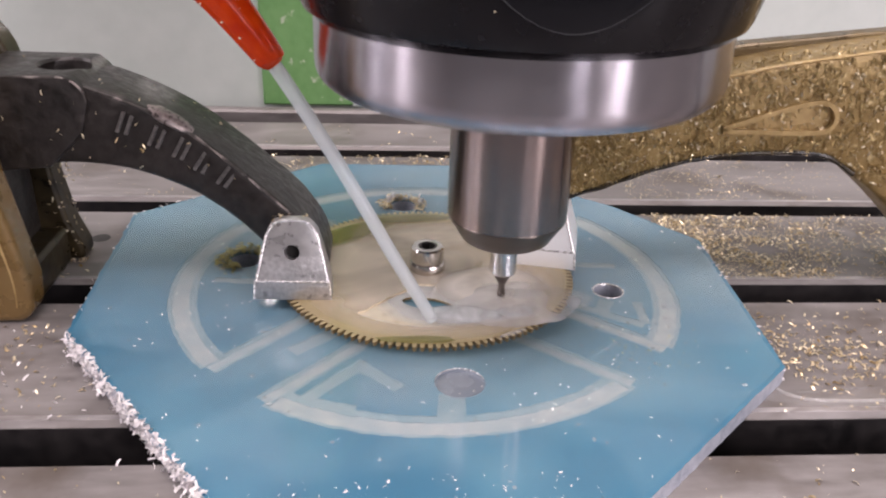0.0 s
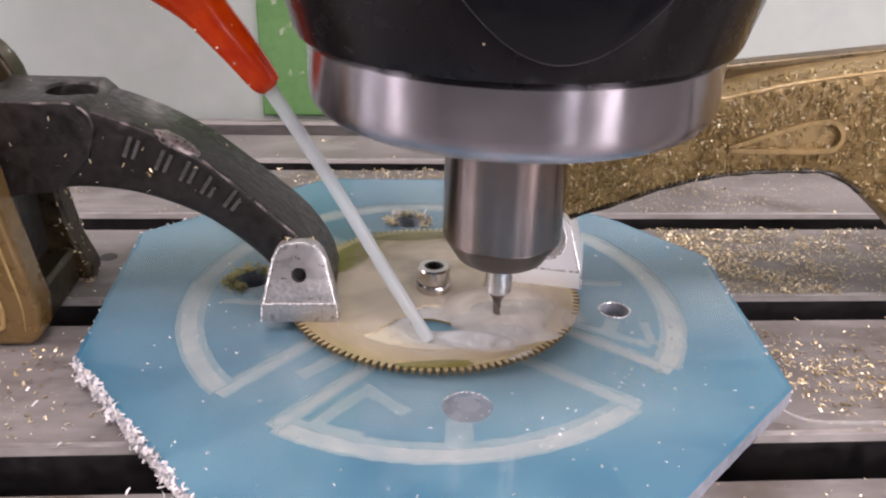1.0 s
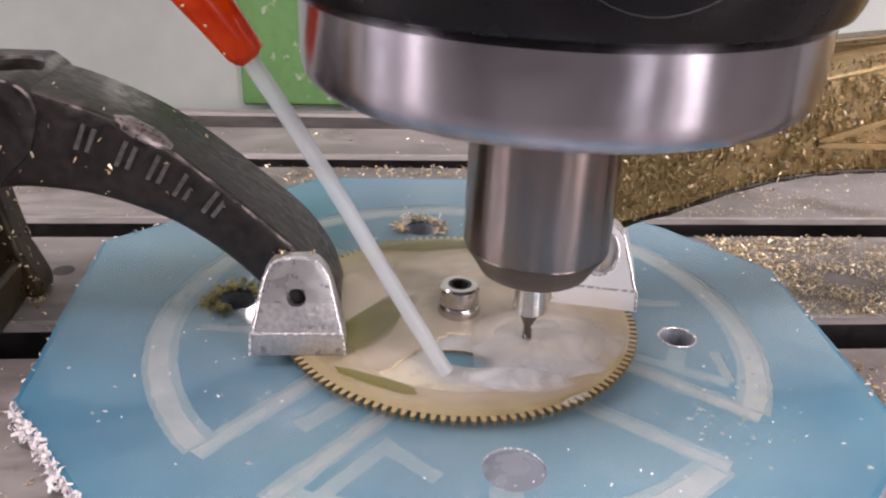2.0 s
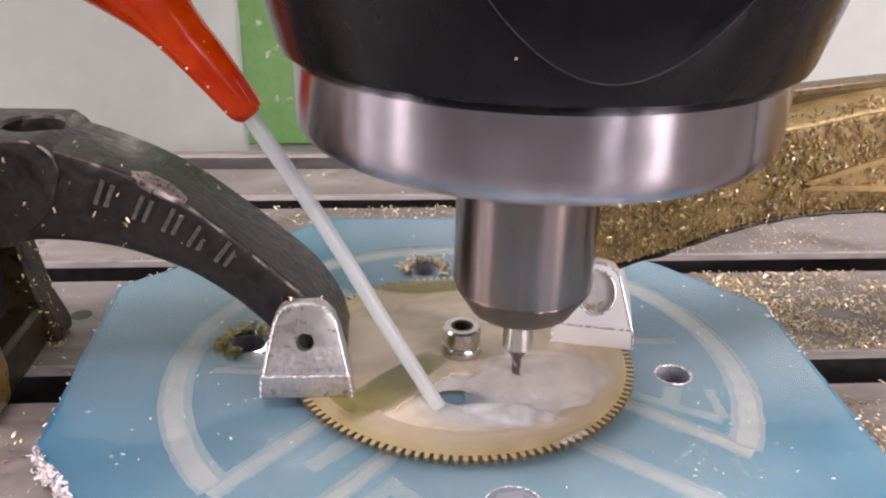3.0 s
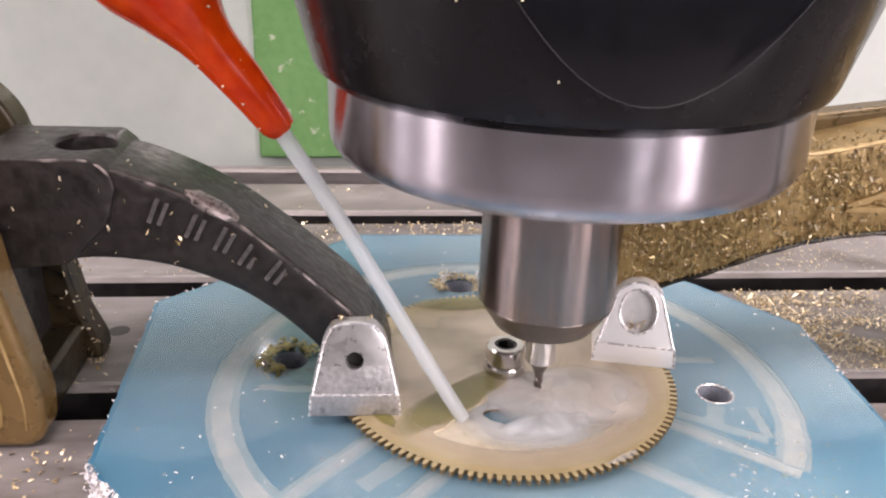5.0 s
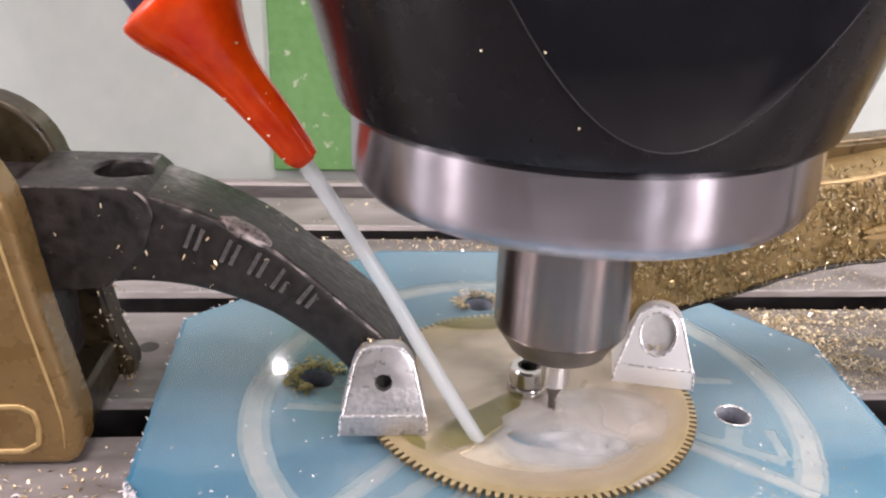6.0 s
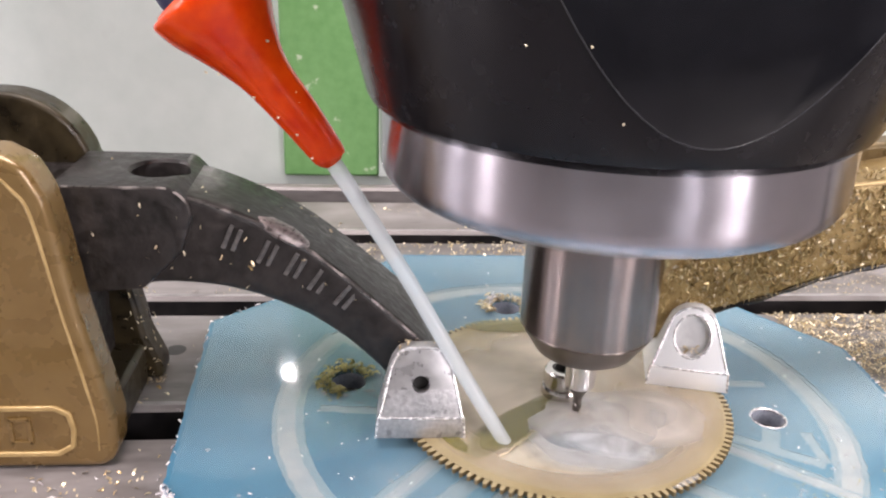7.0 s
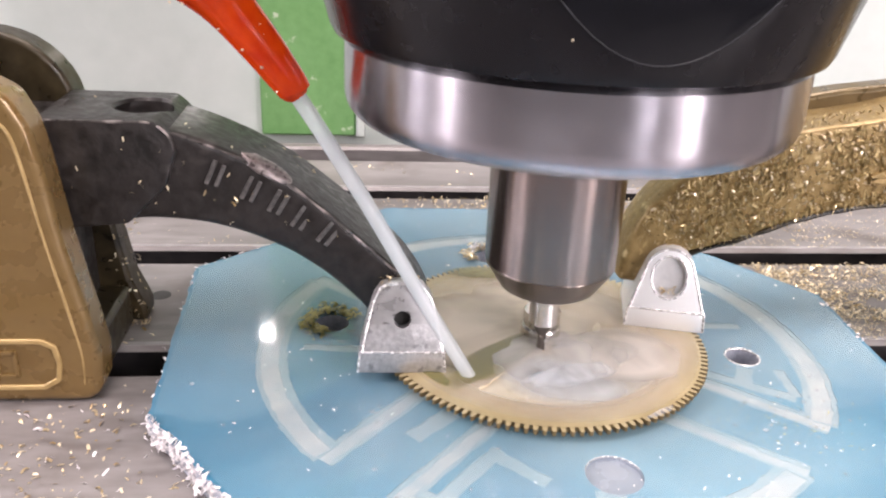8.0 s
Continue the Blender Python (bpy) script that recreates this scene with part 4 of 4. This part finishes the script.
# ---------------------------------------------------------------- coolant
def puddle(rx, ry, thick, seed, rings=14, steps=72, rough=0.16):
    bm = bmesh.new()
    verts = [[bm.verts.new((0, 0, thick))]]
    for i in range(1, rings + 1):
        f = i / rings
        row = []
        for k in range(steps):
            a = 2 * math.pi * k / steps
            w = 1 + rough * noise.noise((math.cos(a) * 1.6 + seed, math.sin(a) * 1.6, seed)) + 0.05 * noise.noise((math.cos(a) * 6, math.sin(a) * 6, seed))
            x, y = rx * f * w * math.cos(a), ry * f * w * math.sin(a)
            z = thick * (1 - f ** 3) * (1 + 0.5 * noise.noise((x * 2.2, y * 2.2, seed))) + 0.004
            row.append(bm.verts.new((x, y, z)))
        verts.append(row)
    for a, b in zip(verts, verts[1:]):
        for k in range(steps):
            q = list(dict.fromkeys([a[k % len(a)], a[(k + 1) % len(a)], b[(k + 1) % steps], b[k]]))
            bm.faces.new(q)
    bmesh.ops.recalc_face_normals(bm, faces=bm.faces)
    return bm


FOAMS = []
OILY = []


def coolant():
    t = thing("coolant_haze", "thin white coolant spreading round the cutter", "coolant")
    part("haze", puddle(1.3, 0.9, 0.02, 5.5, rough=0.3), HAZE, t, m=at(SX + 0.35, SY - 0.35, GEAR_TOP + 0.03))
    for k, (x, y, rx, ry, h) in enumerate(((-0.66, -0.80, 1.0, 0.36, 0.05), (0.15, -0.75, 0.6, 0.30, 0.02), (0.35, 0.1, 0.5, 0.26, 0.025))):
        f = tagged(part("foam_patch", puddle(rx, ry, h, 7.3 + k, 10, 64, 0.45), clear("coolant_foam", (0.92, 0.93, 0.94), (0.72, 0.4, 0.3)[k], 0.5, 115, edge=(rx * U * (1.04, 1.02, 1.02)[k], ry * U * (1.04, 1.02, 1.02)[k]), lo=(0.3, 0.25, 0.25)[k], hi=(0.6, 0.62, 0.62)[k], gloss=0.0), None, m=at(SX + x, SY + y, GEAR_TOP + 0.05)), "white coolant foam churned up by the jet", "foam", group="foam patches")
        FOAMS.append((f, k, x, y))
    g = thing("gear_coolant", "milky beige coolant lying in a film on the brass wheel", "coolant")
    part("film", relief(circle(0, 0, 2.88, 72), -0.004, [([(x - 0.08, y) for x, y in WINDOW], None, 0)]), [MILK] * 3, g, m=at(0.08, 0.0, GEAR_TOP + 0.010), smooth=0)
    part("pocket_film", relief([(x * 0.97 - 0.35, y * 0.97 + 1.31) for x, y in WINDOW], -0.003, [([(x - 0.35, y + 1.35) for x, y in GEAR_HOLE], None, 0)]), [POCKET] * 3, g, "bluish milky coolant in the half-cut window", m=at(0.35, -1.35, GEAR_TOP - 0.032), smooth=0)
    part("milk_pool", puddle(1.35, 1.0, 0.012, 3.7, rough=0.3), MILK_POOL, g, "cloudy coolant pool", m=at(1.35, -0.85, GEAR_TOP + 0.012))
    # Small pale bead painting the bright glint at the wheel's rim.
    part("rim_bead", puddle(0.32, 0.06, 0.05, 6.1, 6, 36, 0.2), BEAD, g, "coolant bead with the rim glint painted pale", m=at(1.52, -2.62, GEAR_TOP + 0.004, 0, 0, 30))
    OILY.append(tagged(part("oily_streak", puddle(0.75, 0.12, 0.008, 4.2, rough=0.3), OLIVE), "thin olive oily streak along the rim of the brass wheel", "coolant"))
    OILY.append(tagged(part("oily_streak", puddle(1.35, 0.42, 0.008, 8.8, rough=0.45), OLIVE), "olive oily streak drifting on the brass wheel", "coolant"))
    part("olive_film", puddle(1.1, 0.28, 0.01, 9.4, rough=0.25), OLIVE, g, "olive oily streak", m=at(-0.35, 2.66, GEAR_TOP + 0.02, 0, 0, 2))
    RIDING.append(g)
    p = thing("plate_coolant", "thin coolant film on the blue plate, with reflected haze painted in", "coolant")
    inner = [(q[0] * 0.988, q[1] * 0.988 - 1.0) for q in PLATE_AREA]
    part("film", relief(inner, -0.003, [(circle(x, y - 1.0, r), None, 0) for x, y, r in PLATE_HOLES + [(0.41, -3.85, 0.45)]]), [PLATE_FILM] * 3, p, m=at(0, 1.0, 0.007), smooth=0)
    RIDING.append(p)
    st = tagged(part("oil_spot", lathe([(0.0, 0.006), (0.18, 0.006), (0.22, 0.001)], 32), HOLE_DARK, None, m=at(-7.75, 2.75, TOP + 0.002)), "small dark oil spot on the iron table", "stain")
    RIDING.append(st)
    # Pale tube for the white highlight on the puddle's rim.
    b = tagged(part("coolant_bead", sweep([(6.2, -3.5, TOP, 0.035), (6.45, -3.85, TOP, 0.045), (7.0, -4.02, TOP, 0.04), (8.5, -4.05, TOP, 0.05), (10.5, -4.08, TOP, 0.04), (13, -4.1, TOP, 0.04)], 12, 10), BEAD, None), "coolant bead along the slot edge, its highlight painted pale", "coolant")
    RIDING.append(b)
    w = tagged(part("coolant_puddle", puddle(4.0, 0.32, 0.03, 2.2), WATER, None, m=at(9.6, -3.92, TOP + 0.003)), "shallow clear coolant puddle on the iron table", "coolant")
    RIDING.append(w)


coolant()


# ---------------------------------------------------------------- swarf
def chips(name, spots, material, size, label, seed, curl=0.6, slim=1.0):
    """Loose curled flakes at (x, y, z) spots, joined into one heap."""
    rnd = random.Random(seed)
    verts, faces = [], []
    for x, y, z in spots:
        s = size * rnd.uniform(0.5, 1.5)
        w = s * slim * rnd.uniform(0.22, 0.5)
        m = Euler((rnd.uniform(-curl, curl), rnd.uniform(-curl, curl), rnd.uniform(0, 6.28))).to_matrix()
        b = rnd.uniform(0.15, 0.6) * s
        n0 = len(verts)
        for i in range(4):
            u = (i / 3 - 0.5) * 2
            for v in (-1, 1):
                p = m @ Vector((u * s, v * w * (1 - 0.3 * abs(u)), -b * u * u + b * 0.5))
                verts.append(((x + p.x) * U, (y + p.y) * U, (z + p.z + 0.35 * s) * U))
        for i in range(3):
            faces.append((n0 + 2 * i, n0 + 2 * i + 1, n0 + 2 * i + 3, n0 + 2 * i + 2))
    mesh = bpy.data.meshes.new(name)
    mesh.from_pydata(verts, [], faces)
    mesh.materials.append(material)
    ob = tagged(new(name, mesh), label, "swarf", kind="stuff")
    RIDING.append(ob)
    return ob


def droplets():
    """Beads of coolant standing on the wet plate and round its holes."""
    rnd = random.Random(63)
    spots = [(-4.0 + (0.45 + abs(rnd.gauss(0, 0.25))) * math.cos(a), 0.85 + (0.45 + abs(rnd.gauss(0, 0.25))) * math.sin(a)) for a in (rnd.uniform(-2.6, 2.0) for _ in range(46))]
    spots += [(rnd.gauss(4.1, 0.7), rnd.gauss(-2.5, 0.6)) for _ in range(34)]
    spots += [(rnd.uniform(-6.4, 6.2), rnd.uniform(-6.9, 5.5)) for _ in range(90)]
    verts, faces = [], []
    for x, y in spots:
        if not inside(PLATE_AREA, x, y) or math.hypot(x, y) < 3.25 or any(math.hypot(x - a, y - b) < r + 0.06 for a, b, r in PLATE_HOLES):
            continue
        r = rnd.uniform(0.014, 0.05)
        n0, q = len(verts), rnd.uniform(0.7, 1.4)
        for i, (f, h) in enumerate(((1.0, 0.0), (0.88, 0.3), (0.5, 0.55))):
            verts += [((x + r * q * f * math.cos(k * math.pi / 5)) * U, (y + r * f * math.sin(k * math.pi / 5)) * U, (0.009 + r * h) * U) for k in range(10)]
        for i in range(2):
            faces += [(n0 + 10 * i + k, n0 + 10 * i + (k + 1) % 10, n0 + 10 * i + 10 + (k + 1) % 10, n0 + 10 * i + 10 + k) for k in range(10)]
        faces.append(tuple(n0 + 20 + k for k in range(10)))
    mesh = bpy.data.meshes.new("coolant_droplets")
    mesh.from_pydata(verts, [], faces)
    mesh.materials.append(BEAD)
    mesh.shade_smooth()
    RIDING.append(tagged(new("coolant_droplets", mesh), "clear coolant droplets beaded on the blue plate", "coolant", kind="stuff"))


droplets()


def on_table(x, y):
    return not inside(PLATE_AREA, x, y) and not any(a - 0.05 < y < b + 0.1 for a, b in SLOTS) and -15 < y < 12.2


def swarf():
    rnd = random.Random(21)
    spots = []
    for _ in range(9000):
        x, y = rnd.uniform(-14, 20), rnd.uniform(-9, 12)
        if on_table(x, y) and noise.noise((x * 0.5, y * 0.7, 2.0)) + rnd.uniform(-0.35, 0.35) > 0.22:
            spots.append((x, y, TOP))
    for _ in range(2600):      # drift between two slots beside the plate
        x, y = 6.2 + abs(rnd.gauss(0, 3.0)), rnd.uniform(0.7, 4.3)
        if on_table(x, y) and noise.noise((x * 0.9, y * 1.4, 9.0)) > -0.1:
            spots.append((x, y, TOP + rnd.uniform(0, 0.08)))
    for _ in range(500):       # in front of the plate's right edge
        x, y = 6.8 + abs(rnd.gauss(0, 1.6)), rnd.gauss(-2.4, 0.7)
        if on_table(x, y):
            spots.append((x, y, TOP))
    for _ in range(170):       # beside the black clamp
        x, y = rnd.gauss(-8.3, 1.0), rnd.uniform(-4.2, -1.3)
        if on_table(x, y):
            spots.append((x, y, TOP))
    fine = []
    for _ in range(7000):
        x, y = 6.0 + abs(rnd.gauss(0, 3.6)), rnd.uniform(0.62, 4.4) if rnd.random() < 0.8 else rnd.uniform(5.4, 8.8)
        if on_table(x, y) and noise.noise((x * 0.7, y * 1.1, 4.0)) > -0.25:
            fine.append((x, y, TOP))
    for _ in range(1500):
        x, y = rnd.uniform(-13, 14), rnd.uniform(-8.5, 9)
        if on_table(x, y):
            fine.append((x, y, TOP))
    chips("fine_swarf", fine, GOLD_CHIP, 0.024, "fine brass dust drifted over the machine table", 15)
    for _ in range(700):       # behind the plate
        x, y = rnd.gauss(1.5, 3.0), rnd.uniform(7.2, 8.8)
        if on_table(x, y):
            spots.append((x, y, TOP + rnd.uniform(0, 0.08)))
    chips("brass_swarf", spots, GOLD_CHIP, 0.046, "brass swarf flakes scattered over the machine table", 5)
    spots = []
    for (a, b, n, w) in (((-6.85, -2.18), (-3.0, -7.15), 1500, 0.10), ((-7.1, 3.4), (-6.85, -2.18), 60, 0.08), ((-7.1, 3.4), (-5.4, 4.8), 60, 0.06), ((6.47, -3.45), (6.7, 1.9), 90, 0.1)):
        for _ in range(n):
            k = rnd.random()
            g = rnd.gauss(0, w)
            spots.append((a[0] + (b[0] - a[0]) * k - abs(g) * 0.6 + 0.05, a[1] + (b[1] - a[1]) * k + g * 0.3, rnd.uniform(TOP, 0.02)))
    for _ in range(60):
        x, y = rnd.uniform(-9.5, -5), rnd.uniform(-5.5, -1.5)
        if on_table(x, y):
            spots.append((x, y, TOP))
    chips("acrylic_swarf", spots, PALE_CHIP, 0.055, "white plastic swarf clinging to the plate edge", 6, 1.2)
    spots = []
    for cx, cy, n, r0 in ((-4.0, 0.85, 300, 0.36),):
        for _ in range(n):
            a = rnd.uniform(0.4, 4.6)
            r = r0 + abs(rnd.gauss(0, 0.14))
            spots.append((cx + r * math.cos(a), cy + r * math.sin(a), rnd.uniform(0.0, 0.1)))
    chips("oily_swarf", spots, OLIVE_CHIP, 0.055, "oily fine swarf heaped round the plate holes", 7)
    spots = []
    for _ in range(200):
        a, r = rnd.uniform(-0.6, 3.8), 0.35 + abs(rnd.gauss(0, 0.13))
        spots.append((-0.45 + r * math.cos(a), 4.0 + r * math.sin(a), rnd.uniform(0.0, 0.1)))
    chips("hole_swarf", spots, GOLD_CHIP, 0.06, "bright brass swarf round the rear plate hole", 12)
    spots = []
    for _ in range(70):
        a, r = rnd.uniform(-0.4, 3.4), 0.36 + abs(rnd.gauss(0, 0.1))
        spots.append((-0.45 + r * math.cos(a), 4.02 + r * math.sin(a), rnd.uniform(0.03, 0.16)))
    chips("hole_swarf", spots, PALE_CHIP, 0.05, "white plastic curls round the rear plate hole", 14, 1.3)
    spots = [(rnd.gauss(4.0, 0.55), rnd.gauss(-2.85, 0.45), -0.01) for _ in range(110)] + [(rnd.gauss(3.0, 0.4), rnd.gauss(-2.6, 0.4), -0.01) for _ in range(50)]
    chips("groove_swarf", [q for q in spots if math.hypot(q[0], q[1]) > 3.3], OLIVE_CHIP, 0.022, "dark oily specks in the milled grooves", 16, 0.5)
    spots = [(rnd.uniform(-6, 6.2), rnd.uniform(-7, 6), 0.0) for _ in range(260)]
    spots = [s for s in spots if inside(PLATE_AREA, s[0], s[1]) and math.hypot(s[0], s[1]) > 3.3]
    spots += [(rnd.uniform(-2.6, 2.3), rnd.uniform(-7.1, -6.2), 0.0) for _ in range(60)]
    chips("plate_swarf", spots, PALE_CHIP, 0.026, "few pale flakes lying on the wet plate", 8)
    # flakes on the two arms
    spots = []
    top = curve_points([(-8.4, 4.42), (-7.4, 4.38), (-6.5, 4.22), (-5.7, 3.93), (-4.9, 3.52), (-4.1, 2.96), (-3.35, 2.25), (-2.8, 1.6)], 20)
    for _ in range(55):
        p = top[rnd.randrange(len(top))]
        q = (p[0], rnd.uniform(-0.2, 1.3), p[1] - 0.02)
        if math.hypot(q[0] + 7.1, q[1] - 0.6) > 0.65:
            spots.append(q)
    for _ in range(24):
        x = rnd.uniform(-8.2, -3.4)
        zt, zb = float(np.interp(x, [-8.6, -6.5, -4.9, -3.3], [4.3, 4.0, 3.3, 2.1])), float(np.interp(x, [-8.6, -6, -4.2, -3.2], [2.6, 2.7, 1.95, 1.2]))
        spots.append((x, -0.36 - (0.1 if x < -6.5 else 0) - 0.42 * max(0, min(1, (x + 4.6) / 1.9)), rnd.uniform(zb, zt)))
    for _ in range(60):
        spots.append((rnd.uniform(-3.1, -2.4), rnd.uniform(-0.95, -0.7), rnd.uniform(1.6, 1.85)))
    for _ in range(130):
        spots.append((rnd.uniform(-8.3, -7.7), rnd.uniform(1.45, 1.7), rnd.uniform(TOP, 2.2) if rnd.random() < 0.5 else TOP))
    chips("clamp_swarf", spots, GOLD_CHIP, 0.036, "brass flakes stuck on the black clamp", 9, 1.5)
    spots = []
    for _ in range(6500):
        x = rnd.uniform(2.0, 12.5)
        zt = float(np.interp(x, [2.0, 2.75, 3.6, 4.6, 5.9, 7.25, 9.2, 13], [2.3, 3.15, 3.75, 4.2, 4.42, 4.72, 5.03, 5.4]))
        zb = float(np.interp(x, [2.0, 2.9, 3.9, 5, 6.2, 7.6, 8.45, 9.2, 10.05, 10.9], [1.4, 1.62, 2.05, 2.46, 2.72, 2.8, 2.74, 2.33, 1.7, 0.95]))
        if rnd.random() < 0.09:
            spots.append((x, rnd.uniform(0.45, 1.0), zt))
        else:
            z = rnd.uniform(zb + 0.05, zt - 0.1)
            if 6.0 < x < 8.5 and 3.22 < z < 3.3 + 0.28 * (x - 6.0) and rnd.random() < 0.7:
                continue
            spots.append((x, 0.385 + 0.42 * max(0.0, min(1.0, (3.8 - x) / 1.6)), z))
    front = [q for q in spots if q[0] < 4.2 or noise.noise((q[0] * 1.7, q[2] * 2.4, 5.0)) > -0.18]
    chips("caked_swarf", front, CAKED_CHIP, 0.075, "matted curls of brass swarf caked on the clamp arm", 11, 1.5, 0.36)
    chips("clamp_swarf", spots[::3], GOLD_CHIP, 0.045, "brass swarf caked on the bronze clamp arm", 10, 1.4)
    chips("dimple_swarf", [(2.46 + rnd.uniform(-0.16, 0.16), 0.24 + rnd.uniform(-0.03, 0.05), GEAR_TOP + rnd.uniform(0.70, 0.82)) for _ in range(22)], GOLD_CHIP, 0.04, "few brass flakes in the dimple of the toe pad", 13, 1.2)


swarf()


# ---------------------------------------------------------------- motion
# where the cutter stands over the wheel, second by second (centimetres)
CUT = [(0.0, 1.44, -1.25), (1.0, 1.23, -1.13), (2.4, 0.99, -0.90), (3.5, 0.80, -0.72), (4.5, 0.60, -0.60), (5.8, 0.38, -0.63), (6.5, 0.25, -0.62), (7.5, 0.03, -0.63), (8.0, -0.12, -0.60)]


def motions():
    for ob in RIDING:
        home = ob.matrix_basis.copy()
        walk(ob, [(t, Matrix.Translation(((SX - x) * U, (SY - y) * U, 0)) @ home) for t, x, y in CUT])
    # the cutter turns; the oily streaks drift along the rim and to the edge of the window
    for ob in SPINNING:
        walk(ob, [(0.1 * i, pose(0, 0, 0, 0, 0, 80 * i)) for i in range(81)])
    rim_way = [(0.0, -96), (1.2, -92), (2.3, -138), (3.0, -150), (8.0, -152)]
    rim_way = [(t, *polar(2.88 if t < 2 else 2.6, d), d + 95) for t, d in rim_way]
    window_way = [(0.0, -1.75, 1.75, 40), (1.2, -1.8, 1.35, 60), (2.3, -1.42, -0.8, 55), (4.5, -1.05, -0.95, 44), (8.0, -0.98, -0.90, 43)]
    for ob, stream in zip(OILY, (rim_way, window_way)):
        rows = []
        for t, x, y, turn in stream:
            cx, cy = (float(np.interp(t, [c[0] for c in CUT], [c[j] for c in CUT])) for j in (1, 2))
            rows.append((t, at(x + SX - cx, y + SY - cy, GEAR_TOP + 0.02, 0, 0, turn)))
        walk(ob, rows)
    rnd = random.Random(31)
    drift = [(0.0, -0.70, -0.72), (1.0, -0.45, -1.1), (2.5, -0.25, -1.25), (3.5, -0.45, -1.25), (4.5, -0.1, -1.15), (6.0, 0.3, -1.1), (8.0, 0.35, -1.0)]
    for f, k, x, y in FOAMS:
        rows = []
        for i in range(17):
            t = i * 0.5
            if k == 0:
                x, y = (float(np.interp(t, [d[0] for d in drift], [d[c] for d in drift])) for c in (1, 2))
            rows.append((t, at(SX + x + rnd.uniform(-0.12, 0.12), SY + y + rnd.uniform(-0.08, 0.08), GEAR_TOP + 0.05, 0, 0, rnd.uniform(-20, 20))))
        walk(f, rows)


motions()
